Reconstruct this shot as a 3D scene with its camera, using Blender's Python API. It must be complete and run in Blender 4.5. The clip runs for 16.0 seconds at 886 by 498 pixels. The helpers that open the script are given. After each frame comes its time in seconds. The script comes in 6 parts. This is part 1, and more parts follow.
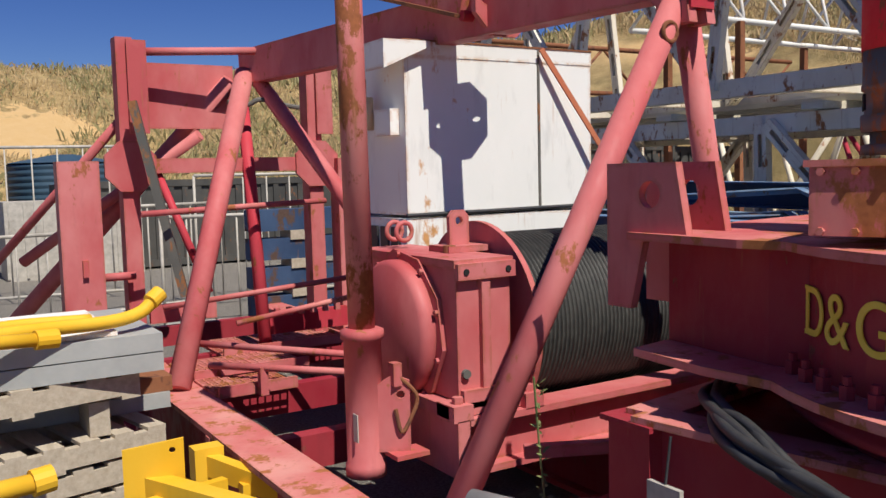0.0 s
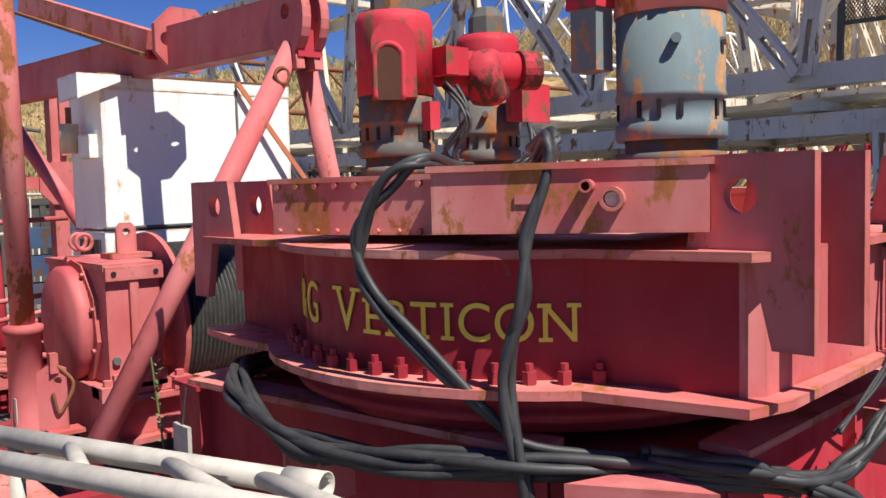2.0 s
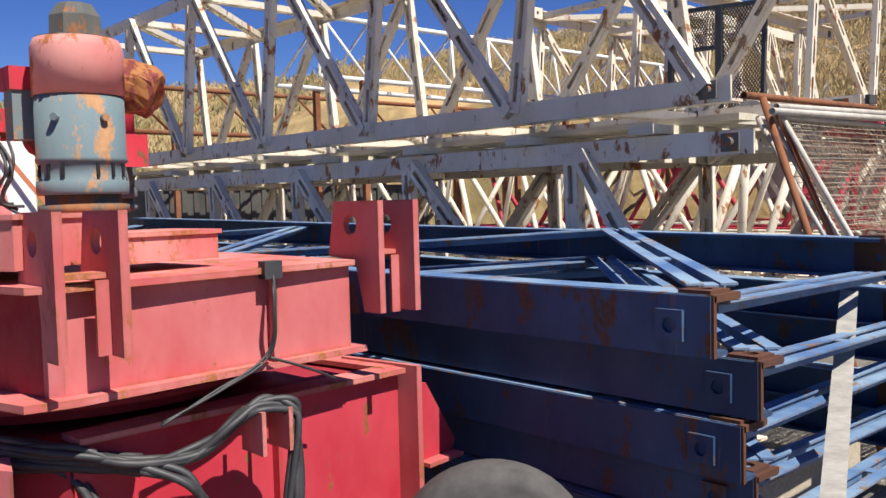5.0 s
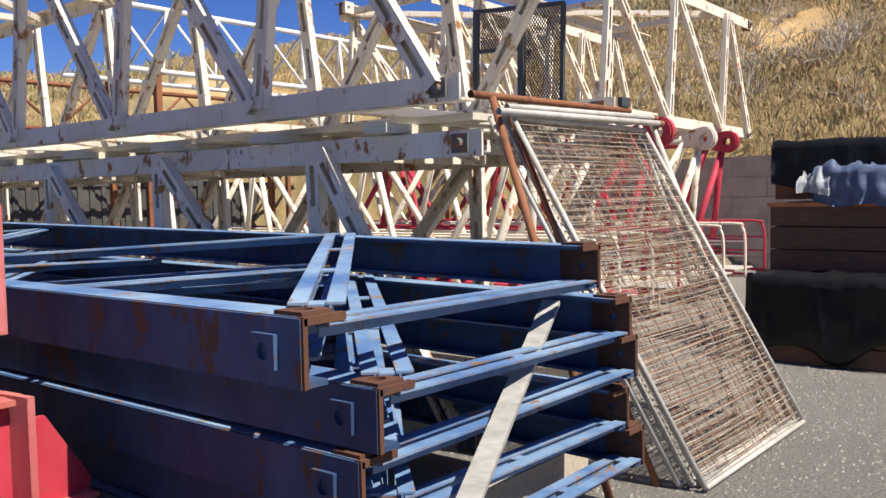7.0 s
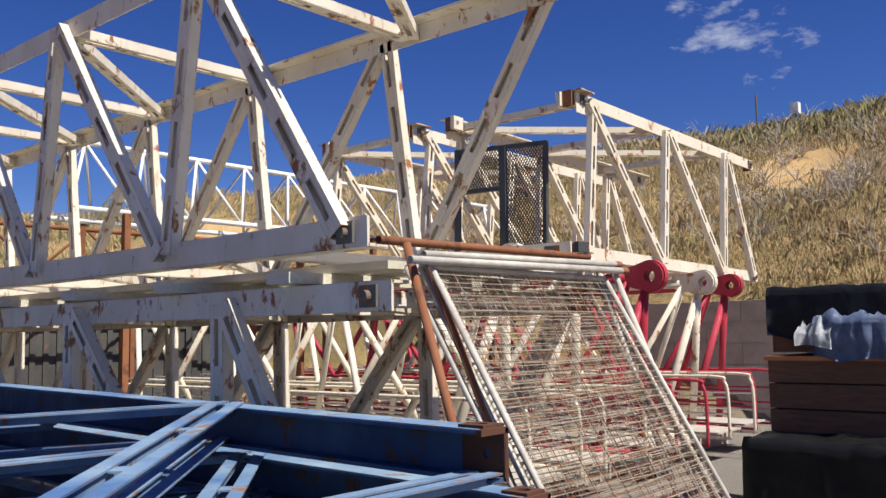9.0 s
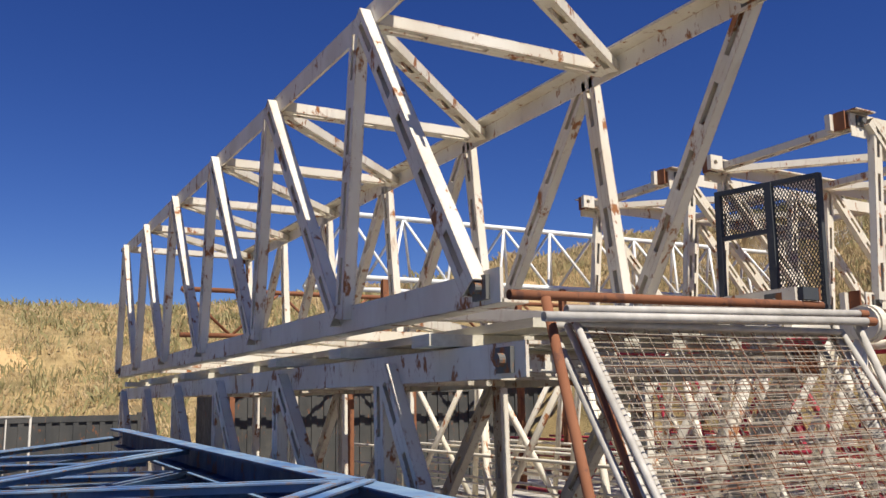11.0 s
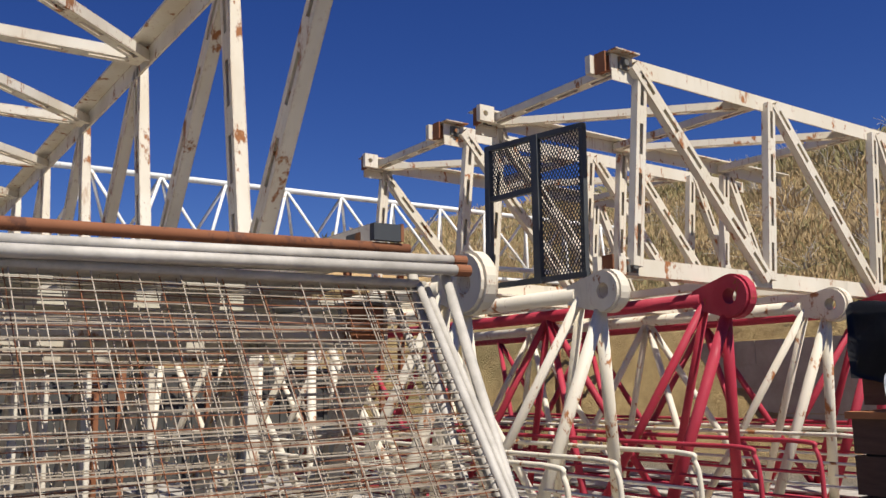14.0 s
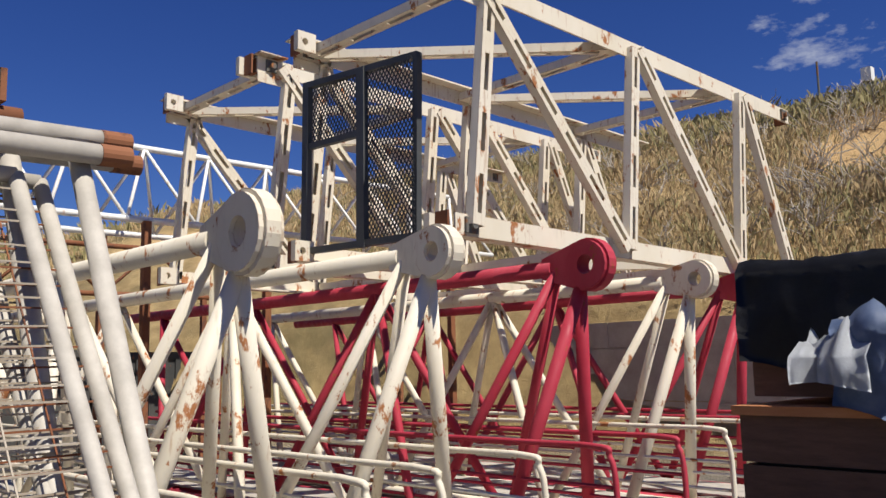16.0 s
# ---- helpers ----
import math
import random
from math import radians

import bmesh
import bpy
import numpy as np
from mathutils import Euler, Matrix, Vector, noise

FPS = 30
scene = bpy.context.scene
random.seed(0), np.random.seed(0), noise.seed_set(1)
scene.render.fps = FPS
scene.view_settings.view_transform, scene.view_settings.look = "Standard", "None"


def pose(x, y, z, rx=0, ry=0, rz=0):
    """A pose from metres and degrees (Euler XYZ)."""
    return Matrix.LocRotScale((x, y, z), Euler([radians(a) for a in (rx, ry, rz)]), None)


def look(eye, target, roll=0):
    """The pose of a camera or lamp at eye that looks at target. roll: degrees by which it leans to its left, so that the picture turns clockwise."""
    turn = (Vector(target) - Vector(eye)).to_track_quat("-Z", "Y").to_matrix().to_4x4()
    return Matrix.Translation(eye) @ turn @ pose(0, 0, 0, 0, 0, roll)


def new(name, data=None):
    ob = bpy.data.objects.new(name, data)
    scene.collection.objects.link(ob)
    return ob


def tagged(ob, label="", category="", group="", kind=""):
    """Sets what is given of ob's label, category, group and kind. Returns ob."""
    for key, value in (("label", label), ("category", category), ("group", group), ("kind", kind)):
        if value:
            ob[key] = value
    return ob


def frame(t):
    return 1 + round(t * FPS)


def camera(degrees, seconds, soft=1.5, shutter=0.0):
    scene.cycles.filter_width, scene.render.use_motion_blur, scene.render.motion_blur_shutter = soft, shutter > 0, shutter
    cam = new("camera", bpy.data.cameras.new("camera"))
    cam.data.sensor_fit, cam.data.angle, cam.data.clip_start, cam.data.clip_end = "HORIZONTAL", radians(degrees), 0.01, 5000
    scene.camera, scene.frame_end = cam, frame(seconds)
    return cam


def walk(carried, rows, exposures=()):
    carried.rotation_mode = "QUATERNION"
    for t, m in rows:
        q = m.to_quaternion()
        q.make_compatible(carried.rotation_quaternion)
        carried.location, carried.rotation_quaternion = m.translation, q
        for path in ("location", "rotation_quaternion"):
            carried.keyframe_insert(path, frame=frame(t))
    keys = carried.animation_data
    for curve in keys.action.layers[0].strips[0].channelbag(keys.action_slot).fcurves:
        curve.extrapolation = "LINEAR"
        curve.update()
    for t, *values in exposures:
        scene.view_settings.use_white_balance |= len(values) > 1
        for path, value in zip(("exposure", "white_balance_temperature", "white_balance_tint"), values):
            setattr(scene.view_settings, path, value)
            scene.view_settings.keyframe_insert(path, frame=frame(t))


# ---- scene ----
cam = camera(53.7, 16.0)
PATH = [
    (0, (0.554, 0.306, 1.859), (1.603, 2.0, 1.685), -1.4),
    (0.5, (0.673, -0.002, 1.86), (1.781, 1.654, 1.683), -1.7),
    (1, (0.784, -0.312, 1.87), (1.998, 1.269, 1.705), -1.9),
    (1.5, (0.822, -0.665, 1.843), (2.113, 0.855, 1.694), -1.7),
    (2, (0.959, -0.998, 1.818), (2.268, 0.508, 1.682), -1.5),
    (2.5, (1.124, -1.325, 1.832), (2.425, 0.189, 1.706), -1.6),
    (3, (1.223, -1.674, 1.831), (2.516, -0.153, 1.705), -1.6),
    (3.5, (1.401, -1.991, 1.834), (2.657, -0.439, 1.712), -1.6),
    (4, (1.651, -2.264, 1.842), (2.864, -0.678, 1.721), -1.6),
    (4.3, (1.749, -2.407, 1.803), (2.972, -0.828, 1.714), -2.0),
    (4.5, (1.843, -2.59, 1.874), (3.081, -1.024, 1.758), -1.6),
    (5, (2.031, -2.887, 1.892), (3.372, -1.407, 1.781), -1.5),
    (5.2, (2.105, -3.015, 1.883), (3.498, -1.584, 1.773), -1.5),
    (7.3, (3.229, -3.298, 1.901), (4.779, -2.041, 1.78), -1.1),
    (7.5, (3.35, -3.285, 1.902), (4.901, -2.027, 1.786), -1.0),
    (8, (3.643, -3.231, 1.952), (5.195, -1.971, 1.892), -0.9),
    (8.5, (3.91, -3.26, 1.993), (5.457, -1.995, 2.052), -0.9),
    (8.9, (4.119, -3.283, 2.018), (5.644, -2.001, 2.189), -0.5),
    (9, (4.18, -3.278, 2.023), (5.69, -1.981, 2.217), -1.0),
    (9.5, (4.433, -3.196, 2.042), (5.862, -1.831, 2.348), -1.0),
    (10, (4.682, -3.187, 2.058), (5.983, -1.712, 2.416), -0.9),
    (10.2, (4.794, -3.225, 2.058), (6.007, -1.676, 2.418), -0.9),
    (12.3, (6.466, -3.46, 2.003), (7.294, -1.67, 2.333), -1.4),
    (12.5, (6.637, -3.459, 1.99), (7.488, -1.678, 2.312), -1.4),
    (13, (7.037, -3.445, 2.004), (7.981, -1.71, 2.314), -1.4),
    (13.5, (7.48, -3.362, 2.013), (8.528, -1.686, 2.315), -1.4),
    (14, (7.882, -3.108, 1.993), (9.013, -1.486, 2.292), -1.3),
    (14.5, (8.229, -2.81, 1.995), (9.441, -1.246, 2.29), -1.3),
    (15, (8.641, -2.532, 1.987), (9.921, -1.023, 2.277), -1.2),
    (15.5, (8.999, -2.215, 1.961), (10.336, -0.753, 2.237), -1.2),
    (16, (9.323, -1.969, 1.974), (10.702, -0.544, 2.234), -1.3),
]
walk(cam, [(t, look(eye, target, roll)) for t, eye, target, roll in PATH], [(0.0, 0.05), (1.0, 0.27), (2.0, 0.46), (3.5, 0.54), (5.0, 0.55), (7.5, 0.66), (8.5, 0.5), (10.0, 0.38), (13.0, 0.17), (16.0, 0.17)])

# ---- world, sun, exposure ----
SUN_EL, SUN_AZ = radians(56), radians(-87)      # azimuth from +x, towards -y
world = bpy.data.worlds.new("sky")
scene.world = world
world.use_nodes = True
wn, wl = world.node_tree.nodes, world.node_tree.links
sky = wn.new("ShaderNodeTexSky")
sky.sky_type = "NISHITA"
sky.sun_disc = False
sky.sun_elevation = SUN_EL
sky.sun_rotation = radians(90) - SUN_AZ
sky.altitude, sky.air_density, sky.dust_density, sky.ozone_density = 1500, 1.0, 0.0, 6.0
wn["Background"].inputs["Strength"].default_value = 0.07
hs = wn.new("ShaderNodeHueSaturation")
hs.inputs["Hue"].default_value, hs.inputs["Saturation"].default_value = 0.522, 1.22
wl.new(sky.outputs[0], hs.inputs["Color"])
# a few small fair-weather clouds low over the hill
tc = wn.new("ShaderNodeTexCoord")
cn = wn.new("ShaderNodeTexNoise")
cn.inputs["Scale"].default_value, cn.inputs["Detail"].default_value, cn.inputs["Roughness"].default_value = 17.0, 7, 0.6
cm = wn.new("ShaderNodeMapping")
cm.inputs["Scale"].default_value = (1, 1, 2.2)
wl.new(tc.outputs["Generated"], cm.inputs[0])
wl.new(cm.outputs[0], cn.inputs["Vector"])
cd = wn.new("ShaderNodeVectorMath")
cd.operation = "DISTANCE"
wl.new(tc.outputs["Generated"], cd.inputs[0])
cd.inputs[1].default_value = (0.88, 0.345, 0.335)
near = wn.new("ShaderNodeMapRange")
near.inputs[1].default_value, near.inputs[2].default_value, near.inputs[3].default_value, near.inputs[4].default_value = 0.0, 0.13, 0.13, -0.22
wl.new(cd.outputs["Value"], near.inputs[0])
ca = wn.new("ShaderNodeMath")
ca.operation = "ADD"
wl.new(cn.outputs[0], ca.inputs[0])
wl.new(near.outputs[0], ca.inputs[1])
cr = wn.new("ShaderNodeMapRange")
cr.inputs[1].default_value, cr.inputs[2].default_value, cr.inputs[4].default_value = 0.53, 0.76, 0.6
wl.new(ca.outputs[0], cr.inputs[0])
cx = wn.new("ShaderNodeMix")
cx.data_type = "RGBA"
cx.inputs[7].default_value = (9.0, 9.3, 9.8, 1)
wl.new(cr.outputs[0], cx.inputs[0])
wl.new(hs.outputs[0], cx.inputs[6])
wl.new(cx.outputs[2], wn["Background"].inputs["Color"])
sun = new("sun", bpy.data.lights.new("sun", "SUN"))
sun.data.energy, sun.data.angle, sun.data.color = 5.2, radians(0.5), (1.0, 0.95, 0.87)
sun.matrix_world = look((0, 0, 30), (-math.cos(SUN_EL) * math.cos(SUN_AZ) * 10, -math.cos(SUN_EL) * math.sin(SUN_AZ) * 10, 30 - math.sin(SUN_EL) * 10))


# ---- materials ----
def nodes_of(name):
    m = bpy.data.materials.new(name)
    m.use_nodes = True
    t = m.node_tree
    return m, t, t.nodes["Principled BSDF"]


def mixed(t, fac, a, b):
    n = t.nodes.new("ShaderNodeMix")
    n.data_type = "RGBA"
    for sock, val in ((n.inputs[0], fac), (n.inputs[6], a), (n.inputs[7], b)):
        if isinstance(val, (tuple, list)):
            sock.default_value = (*val, 1)
        elif isinstance(val, (int, float)):
            sock.default_value = val
        else:
            t.links.new(val, sock)
    return n.outputs[2]


def noisy(t, scale, detail=4, rough=0.6, stretch=(1, 1, 1), seed=0.0):
    c = t.nodes.new("ShaderNodeNewGeometry")
    mp = t.nodes.new("ShaderNodeMapping")
    mp.inputs["Scale"].default_value = stretch
    mp.inputs["Location"].default_value = (seed, seed * 1.7, seed * 0.6)
    t.links.new(c.outputs["Position"], mp.inputs[0])
    n = t.nodes.new("ShaderNodeTexNoise")
    n.inputs["Scale"].default_value, n.inputs["Detail"].default_value, n.inputs["Roughness"].default_value = scale, detail, rough
    t.links.new(mp.outputs[0], n.inputs["Vector"])
    return n.outputs[0]


def ramp(t, v, lo, hi, a=0.0, b=1.0):
    n = t.nodes.new("ShaderNodeMapRange")
    n.inputs[1].default_value, n.inputs[2].default_value, n.inputs[3].default_value, n.inputs[4].default_value = lo, hi, a, b
    t.links.new(v, n.inputs[0])
    return n.outputs[0]


def bumped(t, bsdf, v, strength, dist=0.01):
    n = t.nodes.new("ShaderNodeBump")
    n.inputs["Strength"].default_value, n.inputs["Distance"].default_value = strength, dist
    t.links.new(v, n.inputs["Height"])
    t.links.new(n.outputs[0], bsdf.inputs["Normal"])


def paint(name, base, faded, rust=(0.16, 0.055, 0.02), rust_at=0.66, rough=0.5, streak=(1, 1, 0.25), rust_scale=9.0, seed=0.0, runs=0.0, edges=0.0):
    """Old paint: sun-faded patches, vertical dirt runs, rust spots."""
    m, t, b = nodes_of(name)
    col = mixed(t, ramp(t, noisy(t, 1.7, 5, 0.6, (1, 1, 0.6), seed), 0.35, 0.68), base, faded)
    dirt = tuple(0.45 * c + 0.02 for c in base)
    col = mixed(t, ramp(t, noisy(t, 7.0, 6, 0.65, streak, seed + 3), 0.58, 0.82, 0, 0.45), col, dirt)
    spots = noisy(t, rust_scale, 8, 0.7, (1, 1, 0.55), seed + 7)
    mask = ramp(t, spots, rust_at, rust_at + 0.045)
    rusty = mixed(t, noisy(t, 40, 3), rust, tuple(min(1, 2.3 * c) for c in rust))
    col = mixed(t, mask, col, rusty)
    if runs:
        run = noisy(t, 3.2, 5, 0.6, (5, 5, 0.45), seed + 13)
        col = mixed(t, ramp(t, run, 0.72 - runs * 0.15, 0.86 - runs * 0.15, 0, 0.8), col, tuple(0.5 * c + 0.5 * d for c, d in zip(rust, (0.5, 0.25, 0.1))))
    if edges:
        bev = t.nodes.new("ShaderNodeBevel")
        bev.samples = 3
        bev.inputs["Radius"].default_value = edges
        geo = t.nodes.new("ShaderNodeNewGeometry")
        dot = t.nodes.new("ShaderNodeVectorMath")
        dot.operation = "DOT_PRODUCT"
        t.links.new(bev.outputs[0], dot.inputs[0])
        t.links.new(geo.outputs["Normal"], dot.inputs[1])
        near = ramp(t, dot.outputs["Value"], 0.985, 0.82, 0, 1)
        mul = t.nodes.new("ShaderNodeMath")
        mul.operation = "MULTIPLY"
        t.links.new(near, mul.inputs[0])
        t.links.new(ramp(t, noisy(t, 9, 6, 0.7, (1, 1, 1), seed + 20), 0.42, 0.56, 0, 0.9), mul.inputs[1])
        col = mixed(t, mul.outputs[0], col, tuple(min(1, 1.5 * c) for c in rust))
    t.links.new(col, b.inputs["Base Color"])
    t.links.new(ramp(t, spots, rust_at - 0.2, rust_at + 0.05, rough, 0.85), b.inputs["Roughness"])
    b.inputs["Specular IOR Level"].default_value = 0.22
    bumped(t, b, noisy(t, 60, 4, 0.6, (1, 1, 1), seed), 0.12, 0.004)
    return m


RED = paint("faded_red_paint", (0.47, 0.088, 0.092), (0.60, 0.215, 0.205), rust=(0.20, 0.07, 0.03), rust_at=0.61, rust_scale=7, runs=0.45, edges=0.03)
RED_DEEP = paint("deep_red_paint", (0.44, 0.025, 0.042), (0.52, 0.06, 0.08), rust_at=0.62, seed=5, edges=0.015)
RED_TUBE = paint("boom_red_paint", (0.36, 0.025, 0.045), (0.44, 0.05, 0.075), rust_at=0.62, seed=9)
RED_WORN = paint("worn_red_paint", (0.50, 0.10, 0.10), (0.64, 0.28, 0.24), rust=(0.22, 0.08, 0.03), rust_at=0.54, rust_scale=6, seed=2, runs=0.45, edges=0.02)
# Deep red made darker so that shaded steel reads dark.
RED_SHADE = paint("shade_darkened_red_paint", (0.29, 0.02, 0.034), (0.35, 0.045, 0.055), rust=(0.12, 0.045, 0.03), rust_at=0.63, seed=41, runs=0.3)
PIPE = paint("flaking_red_pipe", (0.50, 0.12, 0.11), (0.60, 0.27, 0.24), rust=(0.16, 0.055, 0.022), rust_at=0.515, rust_scale=7, streak=(1, 1, 0.15), seed=43, runs=0.8)
FLAKED = paint("flaked_red_paint", (0.44, 0.03, 0.05), (0.50, 0.07, 0.08), rust=(0.07, 0.03, 0.02), rust_at=0.47, rust_scale=16, seed=51, edges=0.02)
FLAKED_BROWN = paint("orange_brown_scale", (0.26, 0.09, 0.03), (0.38, 0.17, 0.06), rust=(0.12, 0.03, 0.025), rust_at=0.5, rust_scale=13, rough=0.9, seed=52)
MOTOR_RED = paint("bright_red_paint", (0.50, 0.025, 0.045), (0.56, 0.06, 0.08), rust=(0.12, 0.05, 0.03), rust_at=0.55, rust_scale=14, seed=4, edges=0.012)
WHITE = paint("chalky_white_paint", (0.62, 0.55, 0.43), (0.74, 0.69, 0.58), rust=(0.18, 0.075, 0.03), rust_at=0.575, rust_scale=6, rough=0.6, runs=0.62, edges=0.01)
RUST_WHITE = paint("rust_stained_white", (0.50, 0.40, 0.30), (0.66, 0.60, 0.50), rust=(0.20, 0.08, 0.035), rust_at=0.5, rust_scale=5, seed=61, runs=0.8)
CREAM = paint("cream_white_paint", (0.68, 0.61, 0.47), (0.74, 0.68, 0.56), rust=(0.22, 0.09, 0.035), rust_at=0.58, rust_scale=6, seed=11, runs=0.68, edges=0.01)
BOX_WHITE = paint("cabinet_white_paint", (0.78, 0.78, 0.73), (0.84, 0.83, 0.78), rust=(0.35, 0.18, 0.07), rust_at=0.66, rust_scale=3, seed=6, runs=0.62, edges=0.035)
# Mast blues: webs darker for shade, worn tops and lacing paler for sun.
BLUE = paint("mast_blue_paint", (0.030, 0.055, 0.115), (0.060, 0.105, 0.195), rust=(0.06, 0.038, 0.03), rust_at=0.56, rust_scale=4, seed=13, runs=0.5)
BLUE_FADED_LIT = paint("faded_sunlit_blue_paint", (0.07, 0.145, 0.30), (0.23, 0.33, 0.43), rust=(0.13, 0.08, 0.05), rust_at=0.57, rust_scale=6, seed=14, runs=0.25, edges=0.012)
RUST = paint("rusty_steel", (0.20, 0.075, 0.035), (0.28, 0.12, 0.06), rust=(0.09, 0.04, 0.025), rust_at=0.55, rough=0.8, seed=21)
RUST_DARK = paint("dark_brown_rust", (0.075, 0.032, 0.022), (0.12, 0.055, 0.032), rust=(0.05, 0.025, 0.02), rust_at=0.55, rough=0.8, seed=22)
GREYBLUE = paint("motor_grey_paint", (0.13, 0.18, 0.195), (0.22, 0.26, 0.23), rust=(0.22, 0.12, 0.06), rust_at=0.535, rust_scale=8, seed=17, runs=0.2)
DARKMETAL = paint("dark_weathered_metal", (0.10, 0.10, 0.09), (0.17, 0.16, 0.14), rust=(0.16, 0.07, 0.03), rust_at=0.53, seed=18)
YELLOW = paint("yellow_paint", (0.75, 0.42, 0.02), (0.80, 0.50, 0.05), rust_at=0.68, seed=23)
GREY_PAINT = paint("grey_gate_paint", (0.055, 0.06, 0.065), (0.085, 0.09, 0.09), rust_at=0.72, seed=25)


def plain(name, col, col2, scale, rough, metal=0.0, bump=0.1, stretch=(1, 1, 1)):
    m, t, b = nodes_of(name)
    v = noisy(t, scale, 6, 0.65, stretch)
    t.links.new(mixed(t, ramp(t, v, 0.3, 0.7), col, col2), b.inputs["Base Color"])
    b.inputs["Roughness"].default_value, b.inputs["Metallic"].default_value = rough, metal
    bumped(t, b, noisy(t, scale * 4, 5, 0.6, stretch), bump, 0.005)
    return m


GALV = plain("galvanised_steel", (0.36, 0.33, 0.28), (0.56, 0.52, 0.45), 9, 0.65, 0.08)
CRATE_RIM = plain("orange_brown_timber", (0.38, 0.14, 0.05), (0.50, 0.21, 0.08), 5, 0.8, 0, 0.3, (1, 1, 6))
WIRE = plain("weathered_mesh_wire", (0.25, 0.19, 0.13), (0.48, 0.42, 0.33), 6, 0.7, 0.0)
RUBBER = plain("black_cable_rubber", (0.022, 0.022, 0.024), (0.05, 0.05, 0.05), 12, 0.55)
ROPE = plain("greased_wire_rope", (0.014, 0.014, 0.013), (0.042, 0.04, 0.035), 22, 0.55, 0.3, 0.3)
TIMBER = plain("weathered_timber", (0.36, 0.30, 0.22), (0.52, 0.45, 0.35), 5, 0.85, 0, 0.3, (6, 0.6, 6))
STAKE = plain("grey_split_timber", (0.22, 0.205, 0.18), (0.40, 0.375, 0.33), 7, 0.9, 0, 0.4, (1, 1, 6))
PLANK = plain("pale_packing_timber", (0.50, 0.45, 0.34), (0.64, 0.60, 0.48), 5, 0.85, 0, 0.3, (6, 0.6, 6))
CRATE_WOOD = plain("brown_crate_timber", (0.085, 0.042, 0.025), (0.15, 0.075, 0.045), 5, 0.8, 0, 0.3, (1, 1, 6))
PLASTIC = plain("black_plastic_sheet", (0.012, 0.012, 0.013), (0.03, 0.03, 0.03), 4, 0.35, 0, 0.5)
TARP = plain("blue_tarpaulin", (0.10, 0.15, 0.28), (0.26, 0.32, 0.46), 5, 0.55, 0, 0.4)
TARP_WHITE = plain("white_tarpaulin", (0.45, 0.47, 0.50), (0.60, 0.62, 0.64), 5, 0.55, 0, 0.4)
TYRE = plain("tyre_rubber", (0.05, 0.046, 0.042), (0.10, 0.092, 0.085), 9, 0.85)
TANK = plain("tank_blue_grey_steel", (0.035, 0.075, 0.115), (0.055, 0.10, 0.14), 3, 0.5, 0.1)
GRAVEL = plain("grey_gravel", (0.14, 0.125, 0.10), (0.36, 0.33, 0.28), 30, 0.95, 0, 0.2)
CONCRETE = plain("concrete_block", (0.34, 0.29, 0.23), (0.46, 0.41, 0.34), 3, 0.9, 0, 0.3)
LETTER = plain("yellow_lettering", (0.78, 0.58, 0.05), (0.82, 0.66, 0.10), 20, 0.6)
CREAMPART = plain("cream_plastic", (0.60, 0.47, 0.27), (0.68, 0.55, 0.35), 10, 0.5)
CONTAINER = paint("dark_grey_container_paint", (0.055, 0.055, 0.052), (0.095, 0.09, 0.08), rust=(0.12, 0.055, 0.03), rust_at=0.6, seed=71, runs=0.4)
ORANGE = paint("orange_strap_paint", (0.45, 0.12, 0.06), (0.50, 0.18, 0.09), rust_at=0.62, seed=31)
# Near-black in place of the shade inside openings and gaps.
DARK = plain("opening_shade_black", (0.008, 0.008, 0.008), (0.015, 0.015, 0.015), 8, 0.9)
STEM = plain("weed_green", (0.10, 0.14, 0.04), (0.20, 0.22, 0.08), 30, 0.7)


def blades_mat(name, tones, seed):
    """Dry blades whose colour changes blade by blade and from patch to patch."""
    m, t, b = nodes_of(name)
    g = t.nodes.new("ShaderNodeNewGeometry")
    col = mixed(t, g.outputs["Random Per Island"], tones[0], tones[1])
    col = mixed(t, ramp(t, noisy(t, 0.55, 4, 0.65, (1, 1, 1), seed), 0.42, 0.62), col, tones[2])
    col = mixed(t, ramp(t, noisy(t, 1.6, 4, 0.6, (1, 1, 1), seed + 5), 0.5, 0.68, 0, 0.75), col, tones[3])
    t.links.new(col, b.inputs["Base Color"])
    b.inputs["Roughness"].default_value = 0.9
    return m


STRAW = blades_mat("dry_straw_grass", ((0.33, 0.21, 0.09), (0.64, 0.48, 0.26), (0.50, 0.37, 0.19), (0.34, 0.24, 0.11)), 1)
SCRUB = blades_mat("olive_scrub", ((0.20, 0.17, 0.065), (0.42, 0.36, 0.17), (0.30, 0.26, 0.11), (0.16, 0.14, 0.06)), 7)
TWIG = plain("bleached_twigs", (0.36, 0.31, 0.25), (0.58, 0.53, 0.46), 3, 0.9)
PANEL = plain("pale_grey_panel", (0.30, 0.31, 0.30), (0.42, 0.43, 0.41), 3, 0.6, 0, 0.08)


